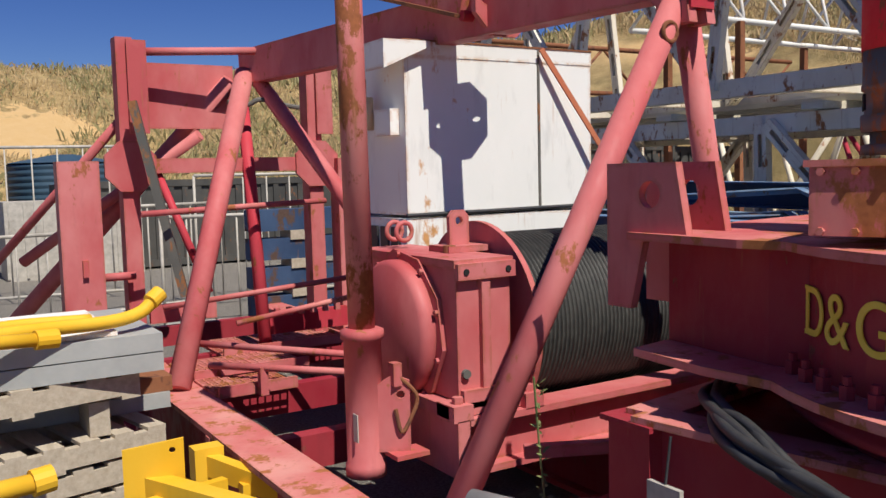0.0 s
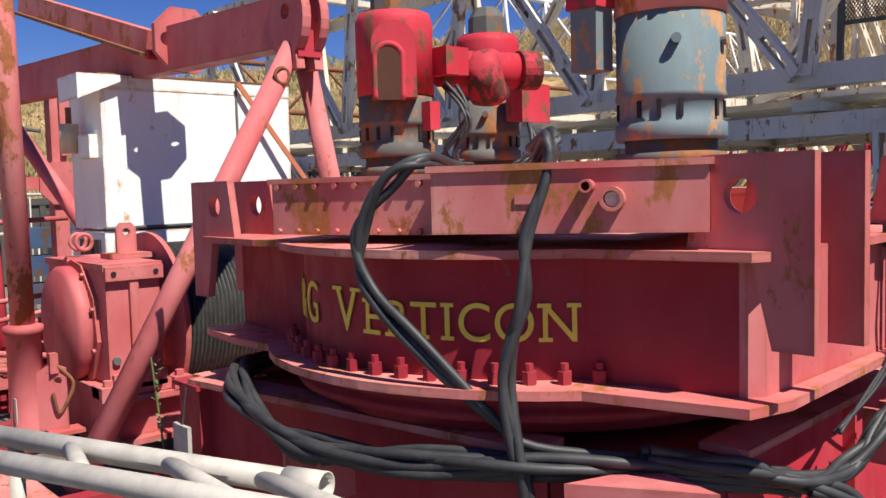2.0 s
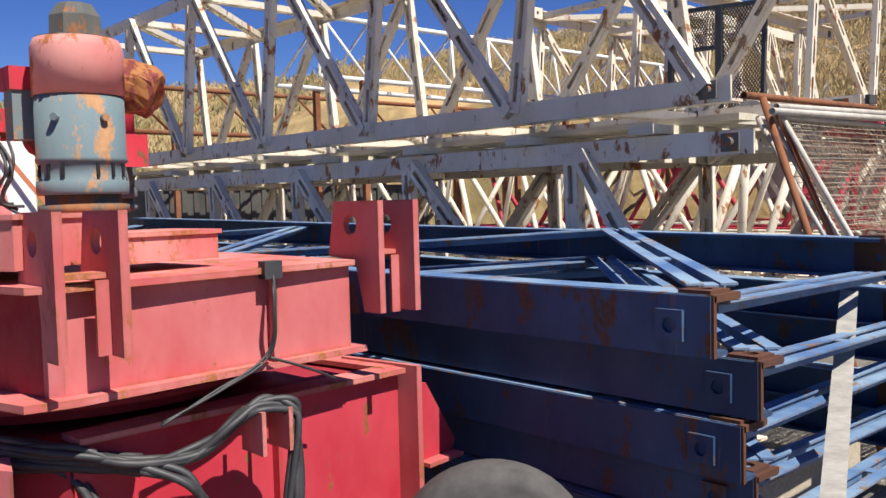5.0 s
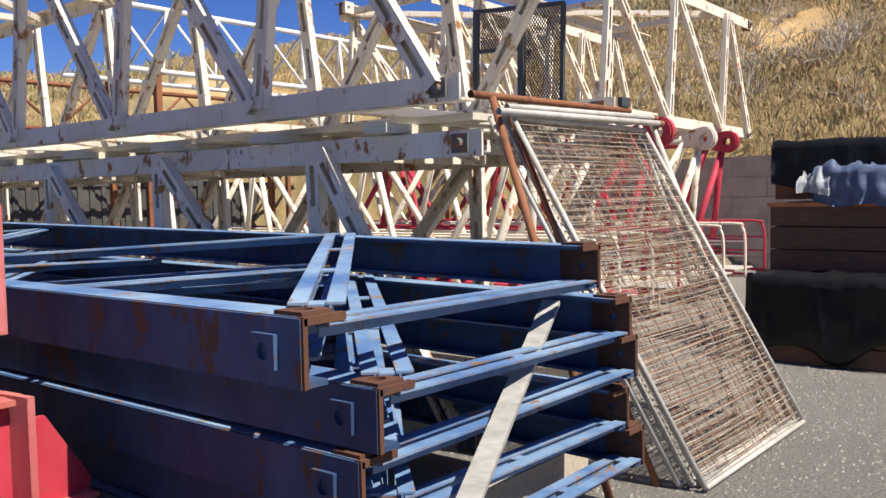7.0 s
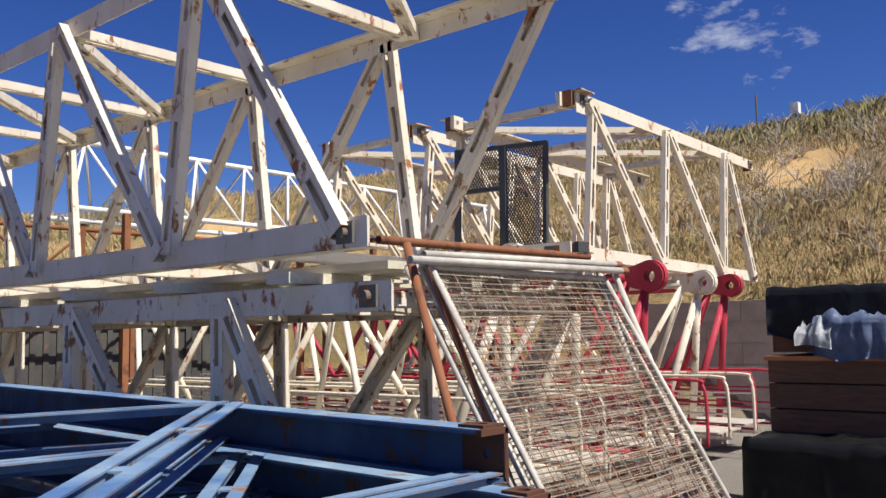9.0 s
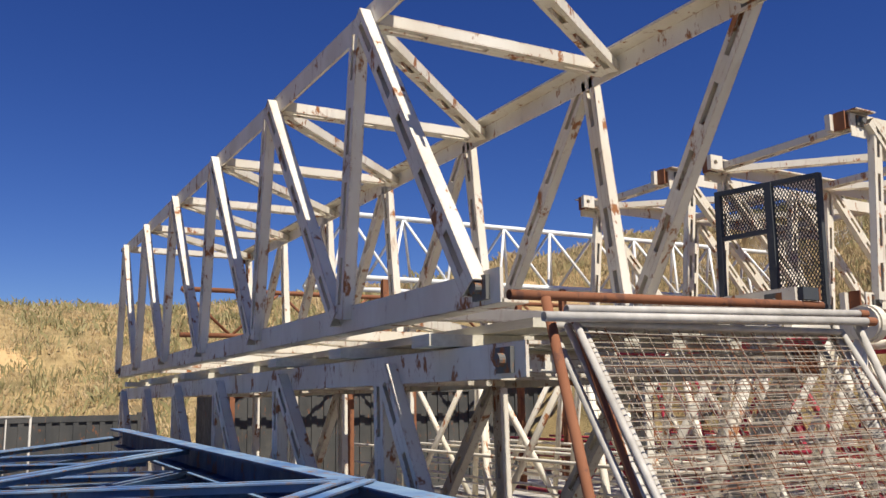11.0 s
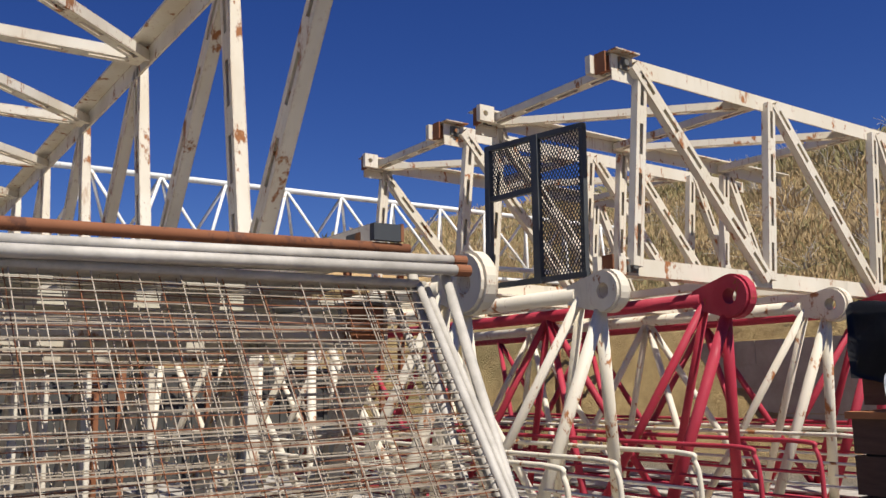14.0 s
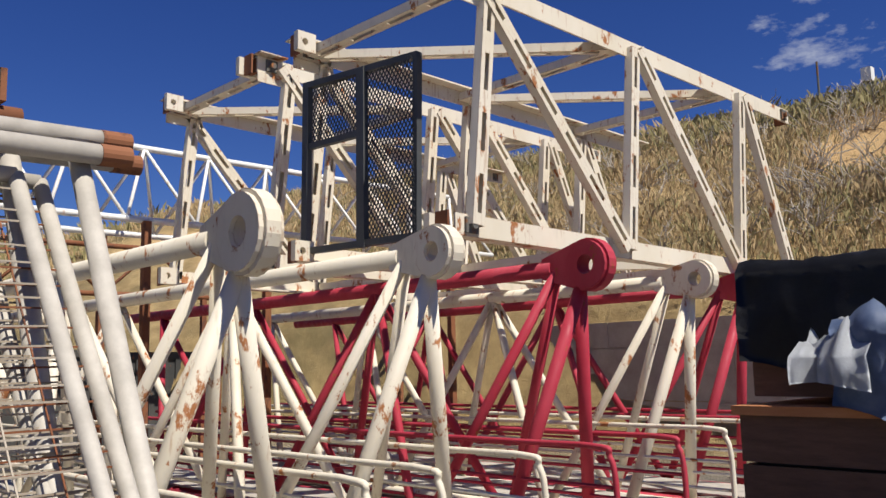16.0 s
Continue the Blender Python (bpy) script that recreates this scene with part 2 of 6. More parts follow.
def ground_mat():
    m, t, b = nodes_of("yard_gravel_and_dune")
    g = t.nodes.new("ShaderNodeNewGeometry")
    sep = t.nodes.new("ShaderNodeSeparateXYZ")
    t.links.new(g.outputs["Position"], sep.inputs[0])
    gravel = mixed(t, ramp(t, noisy(t, 45, 8, 0.75), 0.35, 0.68), (0.13, 0.115, 0.095), (0.44, 0.40, 0.34))
    gravel = mixed(t, ramp(t, noisy(t, 0.9, 5), 0.45, 0.7, 0, 0.5), gravel, (0.22, 0.20, 0.17))
    sand = mixed(t, noisy(t, 3, 5), (0.58, 0.36, 0.14), (0.66, 0.46, 0.23))
    grass = mixed(t, ramp(t, noisy(t, 1.4, 8, 0.7), 0.35, 0.65), (0.28, 0.19, 0.08), (0.50, 0.36, 0.16))
    grass = mixed(t, ramp(t, noisy(t, 0.35, 4, 0.6, (1, 1, 1), 4), 0.5, 0.62, 0, 0.6), grass, (0.13, 0.11, 0.045))
    dune = mixed(t, ramp(t, noisy(t, 0.11, 3, 0.5, (1, 1, 1.6), 8), 0.66, 0.70), grass, sand)
    for at, size in (((27.3, 4.1, 6.15), 1.5), ((5.0, 39.5, 3.8), 2.6), ((28.6, 1.5, 6.9), 0.9)):
        vm = t.nodes.new("ShaderNodeVectorMath")
        vm.operation = "DISTANCE"
        t.links.new(g.outputs["Position"], vm.inputs[0])
        vm.inputs[1].default_value = at
        ad = t.nodes.new("ShaderNodeMath")
        ad.operation = "ADD"
        t.links.new(vm.outputs["Value"], ad.inputs[0])
        t.links.new(ramp(t, noisy(t, 0.9, 4), 0.3, 0.7, -0.6 * size, 0.6 * size), ad.inputs[1])
        dune = mixed(t, ramp(t, ad.outputs[0], size * 0.9, size * 1.05, 1, 0), dune, sand)
    t.links.new(mixed(t, ramp(t, sep.outputs[2], 0.15, 0.7), gravel, dune), b.inputs["Base Color"])
    b.inputs["Roughness"].default_value = 0.95
    bumped(t, b, noisy(t, 28, 8, 0.8), 1.0, 0.05)
    return m


GROUND = ground_mat()


# ---- building helpers ----
def thing(name, at, label, category, group="", kind=""):
    e = new(name)
    e.empty_display_size = 0.1
    e.location = at
    return tagged(e, label, category, group, kind)


def mesh_of(name, bm, material, smooth=False):
    me = bpy.data.meshes.new(name)
    bmesh.ops.recalc_face_normals(bm, faces=bm.faces[:])
    if smooth:
        for f in bm.faces:
            f.smooth = len(f.verts) < 5
    bm.to_mesh(me)
    bm.free()
    me.materials.append(material)
    return me


def part(name, bm, material, parent, label="", smooth=False):
    ob = new(name, mesh_of(name, bm, material, smooth))
    ob.parent = parent
    if parent and parent.type == "EMPTY":
        ob.matrix_parent_inverse = Matrix.Translation(parent.location).inverted()
    if label:
        ob["label"] = label
    return ob


def solo(name, bm, material, label, category, group="", kind="", smooth=False):
    ob = new(name, mesh_of(name, bm, material, smooth))
    return tagged(ob, label, category, group, kind)


def box(bm, lo, hi, m=None):
    pts = [(x, y, z) for x in (lo[0], hi[0]) for y in (lo[1], hi[1]) for z in (lo[2], hi[2])]
    v = [bm.verts.new(m @ Vector(p) if m else p) for p in pts]
    for f in ((0, 1, 3, 2), (4, 6, 7, 5), (0, 4, 5, 1), (2, 3, 7, 6), (0, 2, 6, 4), (1, 5, 7, 3)):
        bm.faces.new([v[i] for i in f])
    return bm


def frame_of(p, q, up=(0, 0, 1)):
    p, q = Vector(p), Vector(q)
    d = (q - p).normalized()
    u = Vector(up)
    if abs(d.dot(u)) > 0.98:
        u = Vector((1, 0, 0)) if abs(d.x) < 0.9 else Vector((0, 1, 0))
    s = d.cross(u).normalized()
    u = s.cross(d).normalized()
    return p, q, d, s, u


def beam(bm, p, q, w, h, up=(0, 0, 1), off=(0, 0)):
    """A rectangular bar from p to q; w across, h along up."""
    p, q, d, s, u = frame_of(p, q, up)
    m = Matrix((s, d, u)).transposed().to_4x4()
    m.translation = p + s * off[0] + u * off[1]
    return box(bm, (-w / 2, 0, -h / 2), (w / 2, (q - p).length, h / 2), m)


def tube(bm, p, q, r, n=14, r2=None, hollow=0.0):
    p, q, d, s, u = frame_of(p, q)
    r2 = r if r2 is None else r2
    def ring(c, rad):
        return [bm.verts.new(c + (s * math.cos(2 * math.pi * i / n) + u * math.sin(2 * math.pi * i / n)) * rad) for i in range(n)]
    a, b = ring(p, r), ring(q, r2)
    for i in range(n):
        bm.faces.new((a[i], a[(i + 1) % n], b[(i + 1) % n], b[i]))
    if hollow:
        c, e = ring(p, r - hollow), ring(q, r2 - hollow)
        for i in range(n):
            j = (i + 1) % n
            bm.faces.new((c[i], e[i], e[j], c[j]))
            bm.faces.new((a[i], c[i], c[j], a[j]))
            bm.faces.new((b[i], b[j], e[j], e[i]))
    else:
        bm.faces.new(a)
        bm.faces.new(b)
    return bm


def path_tube(bm, pts, r, n=8):
    """A round bar along a smooth line through pts."""
    pts = [Vector(p) for p in pts]
    fine = []
    for i in range(len(pts) - 1):
        p0, p1, p2, p3 = pts[max(i - 1, 0)], pts[i], pts[i + 1], pts[min(i + 2, len(pts) - 1)]
        for k in range(6):
            t = k / 6
            fine.append(0.5 * (2 * p1 + (p2 - p0) * t + (2 * p0 - 5 * p1 + 4 * p2 - p3) * t * t + (3 * p1 - p0 - 3 * p2 + p3) * t ** 3))
    fine.append(pts[-1])
    last, ref = None, Vector((0.31, 0.2, 0.93)).normalized()
    for i, c in enumerate(fine):
        d = (fine[min(i + 1, len(fine) - 1)] - fine[max(i - 1, 0)]).normalized()
        s = d.cross(ref)
        s = s.normalized() if s.length > 0.05 else d.cross(Vector((1, 0, 0))).normalized()
        u = s.cross(d)
        ringv = [bm.verts.new(c + (s * math.cos(2 * math.pi * k / n) + u * math.sin(2 * math.pi * k / n)) * r) for k in range(n)]
        if last:
            for k in range(n):
                bm.faces.new((last[k], last[(k + 1) % n], ringv[(k + 1) % n], ringv[k]))
        else:
            bm.faces.new(ringv)
        last = ringv
    bm.faces.new(last)
    return bm


def prism(bm, poly, m, thick):
    """A flat plate: poly in the plane of m's x and y, thick along its z."""
    a = [bm.verts.new(m @ Vector((x, y, 0))) for x, y in poly]
    b = [bm.verts.new(m @ Vector((x, y, thick))) for x, y in poly]
    n = len(poly)
    bm.faces.new(a)
    bm.faces.new(b)
    for i in range(n):
        bm.faces.new((a[i], a[(i + 1) % n], b[(i + 1) % n], b[i]))
    return bm


def holed(bm, poly, hole, r, m, thick, n=28):
    """A plate with a round hole; poly is star-shaped about the hole."""
    hx, hy = hole
    angs = sorted([math.atan2(y - hy, x - hx) for x, y in poly] + [2 * math.pi * i / n - math.pi + 0.011 for i in range(n)])
    def out(a):
        best = 9.0
        dx, dy = math.cos(a), math.sin(a)
        for (x0, y0), (x1, y1) in zip(poly, poly[1:] + poly[:1]):
            ex, ey = x1 - x0, y1 - y0
            den = dx * ey - dy * ex
            if abs(den) < 1e-9:
                continue
            t = ((x0 - hx) * ey - (y0 - hy) * ex) / den
            s = ((x0 - hx) * dy - (y0 - hy) * dx) / den
            if t > 0 and -1e-6 <= s <= 1 + 1e-6:
                best = min(best, t)
        return hx + dx * best, hy + dy * best
    rings = []
    for z in (0, thick):
        rings.append([bm.verts.new(m @ Vector((*out(a), z))) for a in angs])
        rings.append([bm.verts.new(m @ Vector((hx + r * math.cos(a), hy + r * math.sin(a), z))) for a in angs])
    o0, i0, o1, i1 = rings
    k = len(angs)
    for i in range(k):
        j = (i + 1) % k
        for q in ((o0[i], o0[j], i0[j], i0[i]), (o1[i], i1[i], i1[j], o1[j]), (o0[i], o1[i], o1[j], o0[j]), (i0[i], i0[j], i1[j], i1[i])):
            bm.faces.new(q)
    return bm


def axes(at, x, y):
    """A pose with its x and y along the given ways."""
    x, y = Vector(x).normalized(), Vector(y).normalized()
    z = x.cross(y).normalized()
    m = Matrix((x, z.cross(x), z)).transposed().to_4x4()
    m.translation = at
    return m


def lathe(bm, prof, at, n=32, axis=(0, 0, 1)):
    """Turned shape: prof rows of (radius, height) about an axis through at."""
    at = Vector(at)
    d = Vector(axis).normalized()
    s = d.orthogonal().normalized()
    u = d.cross(s)
    rows = [[bm.verts.new(at + d * h + (s * math.cos(2 * math.pi * i / n) + u * math.sin(2 * math.pi * i / n)) * r) for i in range(n)] for r, h in prof]
    for a, b in zip(rows, rows[1:]):
        for i in range(n):
            bm.faces.new((a[i], a[(i + 1) % n], b[(i + 1) % n], b[i]))
    bm.faces.new(rows[0])
    bm.faces.new(rows[-1])
    return bm


def bolt(bm, at, axis, r=0.014, h=0.016):
    d = Vector(axis).normalized()
    return tube(bm, Vector(at), Vector(at) + d * h, r, 6)


B = bmesh.new


# ---- ground and hill ----
RIDGE = [(31.5, -70), (31.2, -6), (31, 4), (29.8, 12), (27, 22), (23, 38), (16, 49), (3, 49), (-20, 50), (-70, 40)]


def ridge_dist(x, y):
    best, side = 1e9, 1
    for (x0, y0), (x1, y1) in zip(RIDGE, RIDGE[1:]):
        ex, ey = x1 - x0, y1 - y0
        t = max(0, min(1, ((x - x0) * ex + (y - y0) * ey) / (ex * ex + ey * ey)))
        d = math.hypot(x - x0 - t * ex, y - y0 - t * ey)
        if d < best:
            best, side = d, 1 if ex * (y - y0) - ey * (x - x0) > 0 else -1
    return best * side


def hill(x, y):
    d = ridge_dist(x, y)
    f = max(0, min(1, (y - 13) / 18))
    top, width, step = 8.05 - 0.65 * f, 9.2 + 11 * f, 2.35 * (1 - f)
    if d < 0:
        h = top + min(-d, 60) * 0.004
    elif d >= width:
        return 0.0
    else:
        t = 1 - d / width
        h = step + (top - step) * (t * (1.25 - 0.25 * t)) * (1 - f) + (top - step) * t * t * (3 - 2 * t) * f
        h *= min(1, (width - d) / 0.3)
    return h + noise.fractal(Vector((x * 0.2, y * 0.2, 0)), 1.0, 2.0, 5) * 0.35 * min(1, max(0, h - 2.2) / 2)


def make_ground():
    def steps(lo, hi, fine0, fine1, n):
        c = list(np.linspace(fine0, fine1, n))
        return [lo, lo * 0.6 + fine0 * 0.4, lo * 0.3 + fine0 * 0.7, lo * 0.1 + fine0 * 0.9] + c + [hi * 0.1 + fine1 * 0.9, hi * 0.3 + fine1 * 0.7, hi * 0.6 + fine1 * 0.4, hi]
    xs, ys = steps(-900, 900, -30, 45, 150), steps(-900, 900, -25, 70, 170)
    verts = [(x, y, hill(x, y)) for y in ys for x in xs]
    w = len(xs)
    faces = [(j * w + i, j * w + i + 1, (j + 1) * w + i + 1, (j + 1) * w + i) for j in range(len(ys) - 1) for i in range(w - 1)]
    me = bpy.data.meshes.new("ground")
    me.from_pydata(verts, [], faces)
    me.materials.append(GROUND)
    for p in me.polygons:
        p.use_smooth = True
    return tagged(new("ground", me), "grey gravel yard rising to a dry grassy sand hill", "ground", kind="structure")


make_ground()


PATCHES = ((27.3, 4.1, 1.3), (28.6, 1.5, 0.8), (5.0, 39.5, 2.4))


def grass_tufts(name, mat, label, count, seed, hmin, hmax, place, width=0.012, blades=8, spread=0.13, clump=0.0):
    """Tufts of bent blades, thicker where the ground's own patches are."""
    rnd = random.Random(seed)
    verts, faces = [], []
    made = 0
    while made < count:
        x, y = place(rnd)
        z = hill(x, y)
        if z < 0.7 or any(math.hypot(x - px, y - py) < r * rnd.uniform(0.75, 1.15) for px, py, r in PATCHES):
            continue
        dens = noise.noise(Vector((x * 0.7, y * 0.7, seed * 3.1)))
        if dens < clump - rnd.uniform(0, 0.5):
            continue
        made += 1
        size = rnd.uniform(0.55, 1.0) * (1 + 0.5 * dens)
        for _ in range(blades):
            a, l, s = rnd.uniform(0, 6.28), rnd.uniform(hmin, hmax) * size, rnd.uniform(0.1, 0.8)
            bx, by = x + rnd.gauss(0, spread), y + rnd.gauss(0, spread)
            k = len(verts)
            w = width * rnd.uniform(0.6, 1.3)
            f = rnd.uniform(0, 6.28)
            wx, wy, dx, dy = math.cos(f) * w, math.sin(f) * w, math.cos(a) * s * l, math.sin(a) * s * l
            verts += [(bx - wx, by - wy, z - 0.05), (bx + wx, by + wy, z - 0.05), (bx + dx * 0.4 + wx * 0.7, by + dy * 0.4 + wy * 0.7, z + l * 0.65), (bx + dx, by + dy, z + l * 0.9)]
            faces += [(k, k + 1, k + 2), (k, k + 2, k + 3)]
    me = bpy.data.meshes.new(name)
    me.from_pydata(verts, [], faces)
    me.materials.append(mat)
    return tagged(new(name, me), label, "grass", kind="stuff")


def near_slope(rnd):
    return rnd.uniform(22.3, 32.5), rnd.uniform(-8, 26)


def crest(rnd):
    y = rnd.uniform(-8, 18)
    return 30.6 + rnd.gauss(0, 0.7) - max(0, y - 4) * 0.12, y


def far_slope(rnd):
    return rnd.uniform(-12, 30), rnd.uniform(24, 56)


grass_tufts("dry_grass", STRAW, "dry straw-coloured grass tufts on the hill", 27000, 1, 0.04, 0.19, near_slope, 0.006, 9, 0.3, -0.2)
grass_tufts("dry_grass", STRAW, "dry straw-coloured grass tufts on the long hill", 9000, 2, 0.1, 0.4, far_slope, 0.02, 6, 0.25, 0.0)
grass_tufts("scrub", SCRUB, "low olive-green scrub on the hill", 5500, 3, 0.08, 0.24, near_slope, 0.006, 12, 0.3, 0.05)
grass_tufts("scrub", SCRUB, "tall olive-green grass along the crest of the hill", 3000, 6, 0.08, 0.40, crest, 0.007, 10, 0.3, -0.2)
grass_tufts("scrub", SCRUB, "low olive-green scrub on the long hill", 3000, 4, 0.15, 0.6, far_slope, 0.03, 9, 0.3, 0.15)
grass_tufts("tussock", STRAW, "tall dry grass tussocks standing on the hill", 110, 12, 0.25, 0.5, near_slope, 0.004, 80, 0.2, 0.0)


def dead_bushes(count, seed):
    """Bleached leafless bushes: forked twigs fanning out of one root."""
    rnd = random.Random(seed)
    bm = B()
    for _ in range(count):
        x, y = rnd.uniform(23, 31), rnd.uniform(-3, 18)
        root = Vector((x, y, hill(x, y) - 0.04))
        size = rnd.uniform(0.35, 0.8)
        for _ in range(9):
            d = Vector((rnd.gauss(-0.2, 0.6), rnd.gauss(0, 0.7), rnd.uniform(0.25, 1.0))).normalized()
            a = root + d * size * rnd.uniform(0.4, 0.7)
            beam(bm, root, a, 0.018, 0.018)
            for _ in range(2):
                d2 = (d + Vector((rnd.gauss(0, 0.5), rnd.gauss(0, 0.5), rnd.gauss(0, 0.35)))).normalized()
                b = a + d2 * size * rnd.uniform(0.3, 0.6)
                beam(bm, a, b, 0.012, 0.012)
                d3 = (d2 + Vector((rnd.gauss(0, 0.6), rnd.gauss(0, 0.6), rnd.gauss(0, 0.4)))).normalized()
                beam(bm, b, b + d3 * size * 0.3, 0.008, 0.008)
    return solo("dead_bush", bm, TWIG, "bleached leafless bushes on the dry hill", "bush", kind="stuff")


dead_bushes(150, 21)


def retaining_wall():
    ob = solo("retaining_wall", box(B(), (21.62, -6, 0), (21.9, 24, 2.6)), CONCRETE, "tan concrete block retaining wall below the hill", "wall", kind="structure")
    me = mesh_of("block", box(B(), (-0.01, 0.006, 0.006), (0.04, 1.494, 0.424)), CONCRETE)
    for r in range(6):
        for i in range(20):
            b = new("block", me)
            b.parent = ob
            b.location = (21.585, -6 + i * 1.5 - (0.75 if r % 2 else 0), 0.02 + r * 0.43)


# ---- lattice mast sections ----
def laced(bm, p, q, w=0.14, side=(1, 0, 0), gap=0.048, pitch=0.45, batten=0.2):
    """Two channel flats with batten plates between them, so that slots show through."""
    p, q, d, s, u = frame_of(p, q, side)
    t, deep = (w - gap) / 2, 0.09
    for k in (-1, 1):
        c = s * k * (w / 2 - 0.005)
        beam(bm, p + c, q + c, 0.01, deep - 0.016, u)
        for j in (-1, 1):
            c = s * k * (gap + t) / 2 + u * j * (deep / 2 - 0.004)
            beam(bm, p + c, q + c, t, 0.008, u)
    length = (q - p).length
    n = max(3, int(length / pitch))
    for i in range(n + 1):
        c = p + d * (length * i / n)
        a, b = c - d * batten / 2 if i else c, c + d * batten / 2 if i < n else c
        for j in (-1, 1):
            beam(bm, a + u * j * (deep / 2 - 0.004), b + u * j * (deep / 2 - 0.004), gap + 0.004, 0.0076, u)
    return bm


def twin(bm, p, q, w=0.17):
    """Two angle bars side by side with a few tie plates."""
    p, q, d, s, u = frame_of(p, q, (0, 0, 1))
    for k in (-1, 1):
        beam(bm, p + s * k * (w / 2 - 0.034), q + s * k * (w / 2 - 0.034), 0.068, 0.009, u)
        beam(bm, p + s * k * (w / 2 - 0.052) - u * 0.0255, q + s * k * (w / 2 - 0.052) - u * 0.0255, 0.008, 0.045, u)
    length = (q - p).length
    n = max(2, int(length / 0.75))
    for i in range(n + 1):
        c = p + d * (0.05 + (length - 0.1) * i / n) - u * 0.0075
        beam(bm, c - d * 0.045, c + d * 0.045, w - 0.02, 0.008, u)
    return bm


def lattice_section(label, length, width, height, left, right, mat, chord=0.18, w=0.14, group="", left_way=-1, right_way=1, first=False, left_lean=0.06, right_lean=0.06):
    """A square lattice section along local y from 0; left and right are the node distances on its two sides."""
    e = thing("lattice_section", (0, 0, 0), label, "crane section", group)
    for x, z, in ((0, 0), (width, 0), (0, height), (width, height)):
        bm = B()
        sx, sz = (1 if x == 0 else -1), (1 if z == 0 else -1)
        beam(bm, (x, 0, z), (x, length, z), 0.02, chord)
        beam(bm, (x + sx * chord * 0.45, 0, z - sz * (chord / 2 - 0.01)), (x + sx * chord * 0.45, length, z - sz * (chord / 2 - 0.01)), chord * 0.9, 0.02)
        c = part("chord", bm, mat, e)
        for y in (0.02, length - 0.02):
            if x > 0 and z > 0:
                part("end_plate", box(B(), (x + sx * 0.01 - chord * 0.02, y - 0.02, z - chord * 0.5), (x + sx * (chord * 0.95), y + 0.02, z + chord * 0.5)), RUST if (x > 0 and z > 0) else mat, c)
            part("pin_plate", box(B(), (x - sx * 0.035, y + (0.08 if y < 1 else -0.22), z - chord * 0.36), (x + sx * 0.012, y + (0.22 if y < 1 else -0.08), z + chord * 0.36)), DARKMETAL, c, "grey bolted pin plate")
            part("pin", tube(B(), (x - sx * 0.075, y + (0.15 if y < 1 else -0.15), z), (x + sx * 0.03, y + (0.15 if y < 1 else -0.15), z), 0.035), DARKMETAL, c)
    for x, nodes, way, lean in ((0, left, left_way, left_lean), (width, right, right_way, right_lean)):
        o = -0.035 if x == 0 else 0.035
        for i, y in enumerate(nodes):
            if i or first or (way > 0 and x == 0):
                part("upright", laced(B(), (x + o, y, 0), (x + o, y + lean, height), w), mat, e)
            j = i + way
            if 0 <= j < len(nodes):
                part("diagonal", laced(B(), (x + o * 1.4, (y + lean if i else y) + way * 0.07, height), (x + o * 1.4, nodes[j] - way * 0.07, 0), w), mat, e)
        if first:
            part("diagonal", laced(B(), (x + o * 1.4, nodes[-1] + 0.27, height), (x + o * 1.4, length - 0.3, 0), w), mat, e)
    if first:
        # pin blocks with a hole and rusty cap plates on the chord ends
        for x in (0, width):
            sx = 1 if x == 0 else -1
            for z in (0, height):
                bm = B()
                holed(bm, [(-0.12, -0.1), (0.1, -0.1), (0.1, 0.1), (-0.12, 0.1)], (-0.03, 0), 0.035, axes((x + sx * 0.17, 0.0, z), (0, 1, 0), (0, 0, 1)), 0.07 * sx)
                part("pin_block", bm, mat, e)
                part("block_face", box(B(), (x + sx * 0.02, -0.06, z - 0.11), (x + sx * 0.165, -0.04, z + 0.11)), RUST, e, "rust-red block face")
            part("cap_plate", box(B(), (x - 0.12, -0.03, height + 0.095), (x + 0.12, 0.32, height + 0.11)), RUST_WHITE, e, "rusty cap plate")
            part("corner_gusset", box(B(), (x - sx * 0.016, 0.0, height - 0.2), (x - sx * 0.004, 0.5, height - 0.09)), mat, e)
    ys = right
    for z, o in ((0, -0.02), (height, 0.02)):
        for i, y in enumerate(ys):
            if i == 0 and z == 0:
                continue
            part("cross_member", laced(B(), (0.05, y, z - o), (width - 0.05, y, z - o), w, (0, 0, 1)), mat, e)
            if i + 1 < len(ys):
                a, b = 0.06, width - 0.06
                part("brace", laced(B(), (a, y + 0.08, z - o * 1.5), (b, ys[i + 1] - 0.08, z - o * 1.5), w * 0.9, (0, 0, 1)), mat, e)
    return e


upper = lattice_section("upper white-painted lattice mast section with rust streaks", 12.35, 2.17, 2.11,
                        [0.12, 2.02, 4.13, 6.2, 8.3, 10.35, 12.25], [0.12, 1.65, 3.72, 5.78, 7.85, 9.9, 11.95], WHITE, group="stacked white mast sections", left_lean=-0.29, right_lean=0.31)
upper.matrix_basis = pose(7.72, 0.33, 2.63)
lower = lattice_section("lower white-painted lattice mast section under packing timbers", 12.35, 2.1, 2.05,
                        [0.12, 1.53, 3.64, 5.7, 7.75, 9.8, 11.9], [0.15, 1.6, 3.6, 5.6, 7.6, 9.6, 11.6], WHITE, group="stacked white mast sections")
lower.matrix_basis = pose(7.76, 0.18, 0.2)
sec_nodes = [0.2, 2.4, 4.65]
sec_a = lattice_section("white lattice section with rusty top chord lying on boom sections", 6.25, 2.3, 2.12, sec_nodes, sec_nodes, CREAM, group="white sections on the booms", left_way=1, right_way=1, first=True, left_lean=0.2, right_lean=0.2)
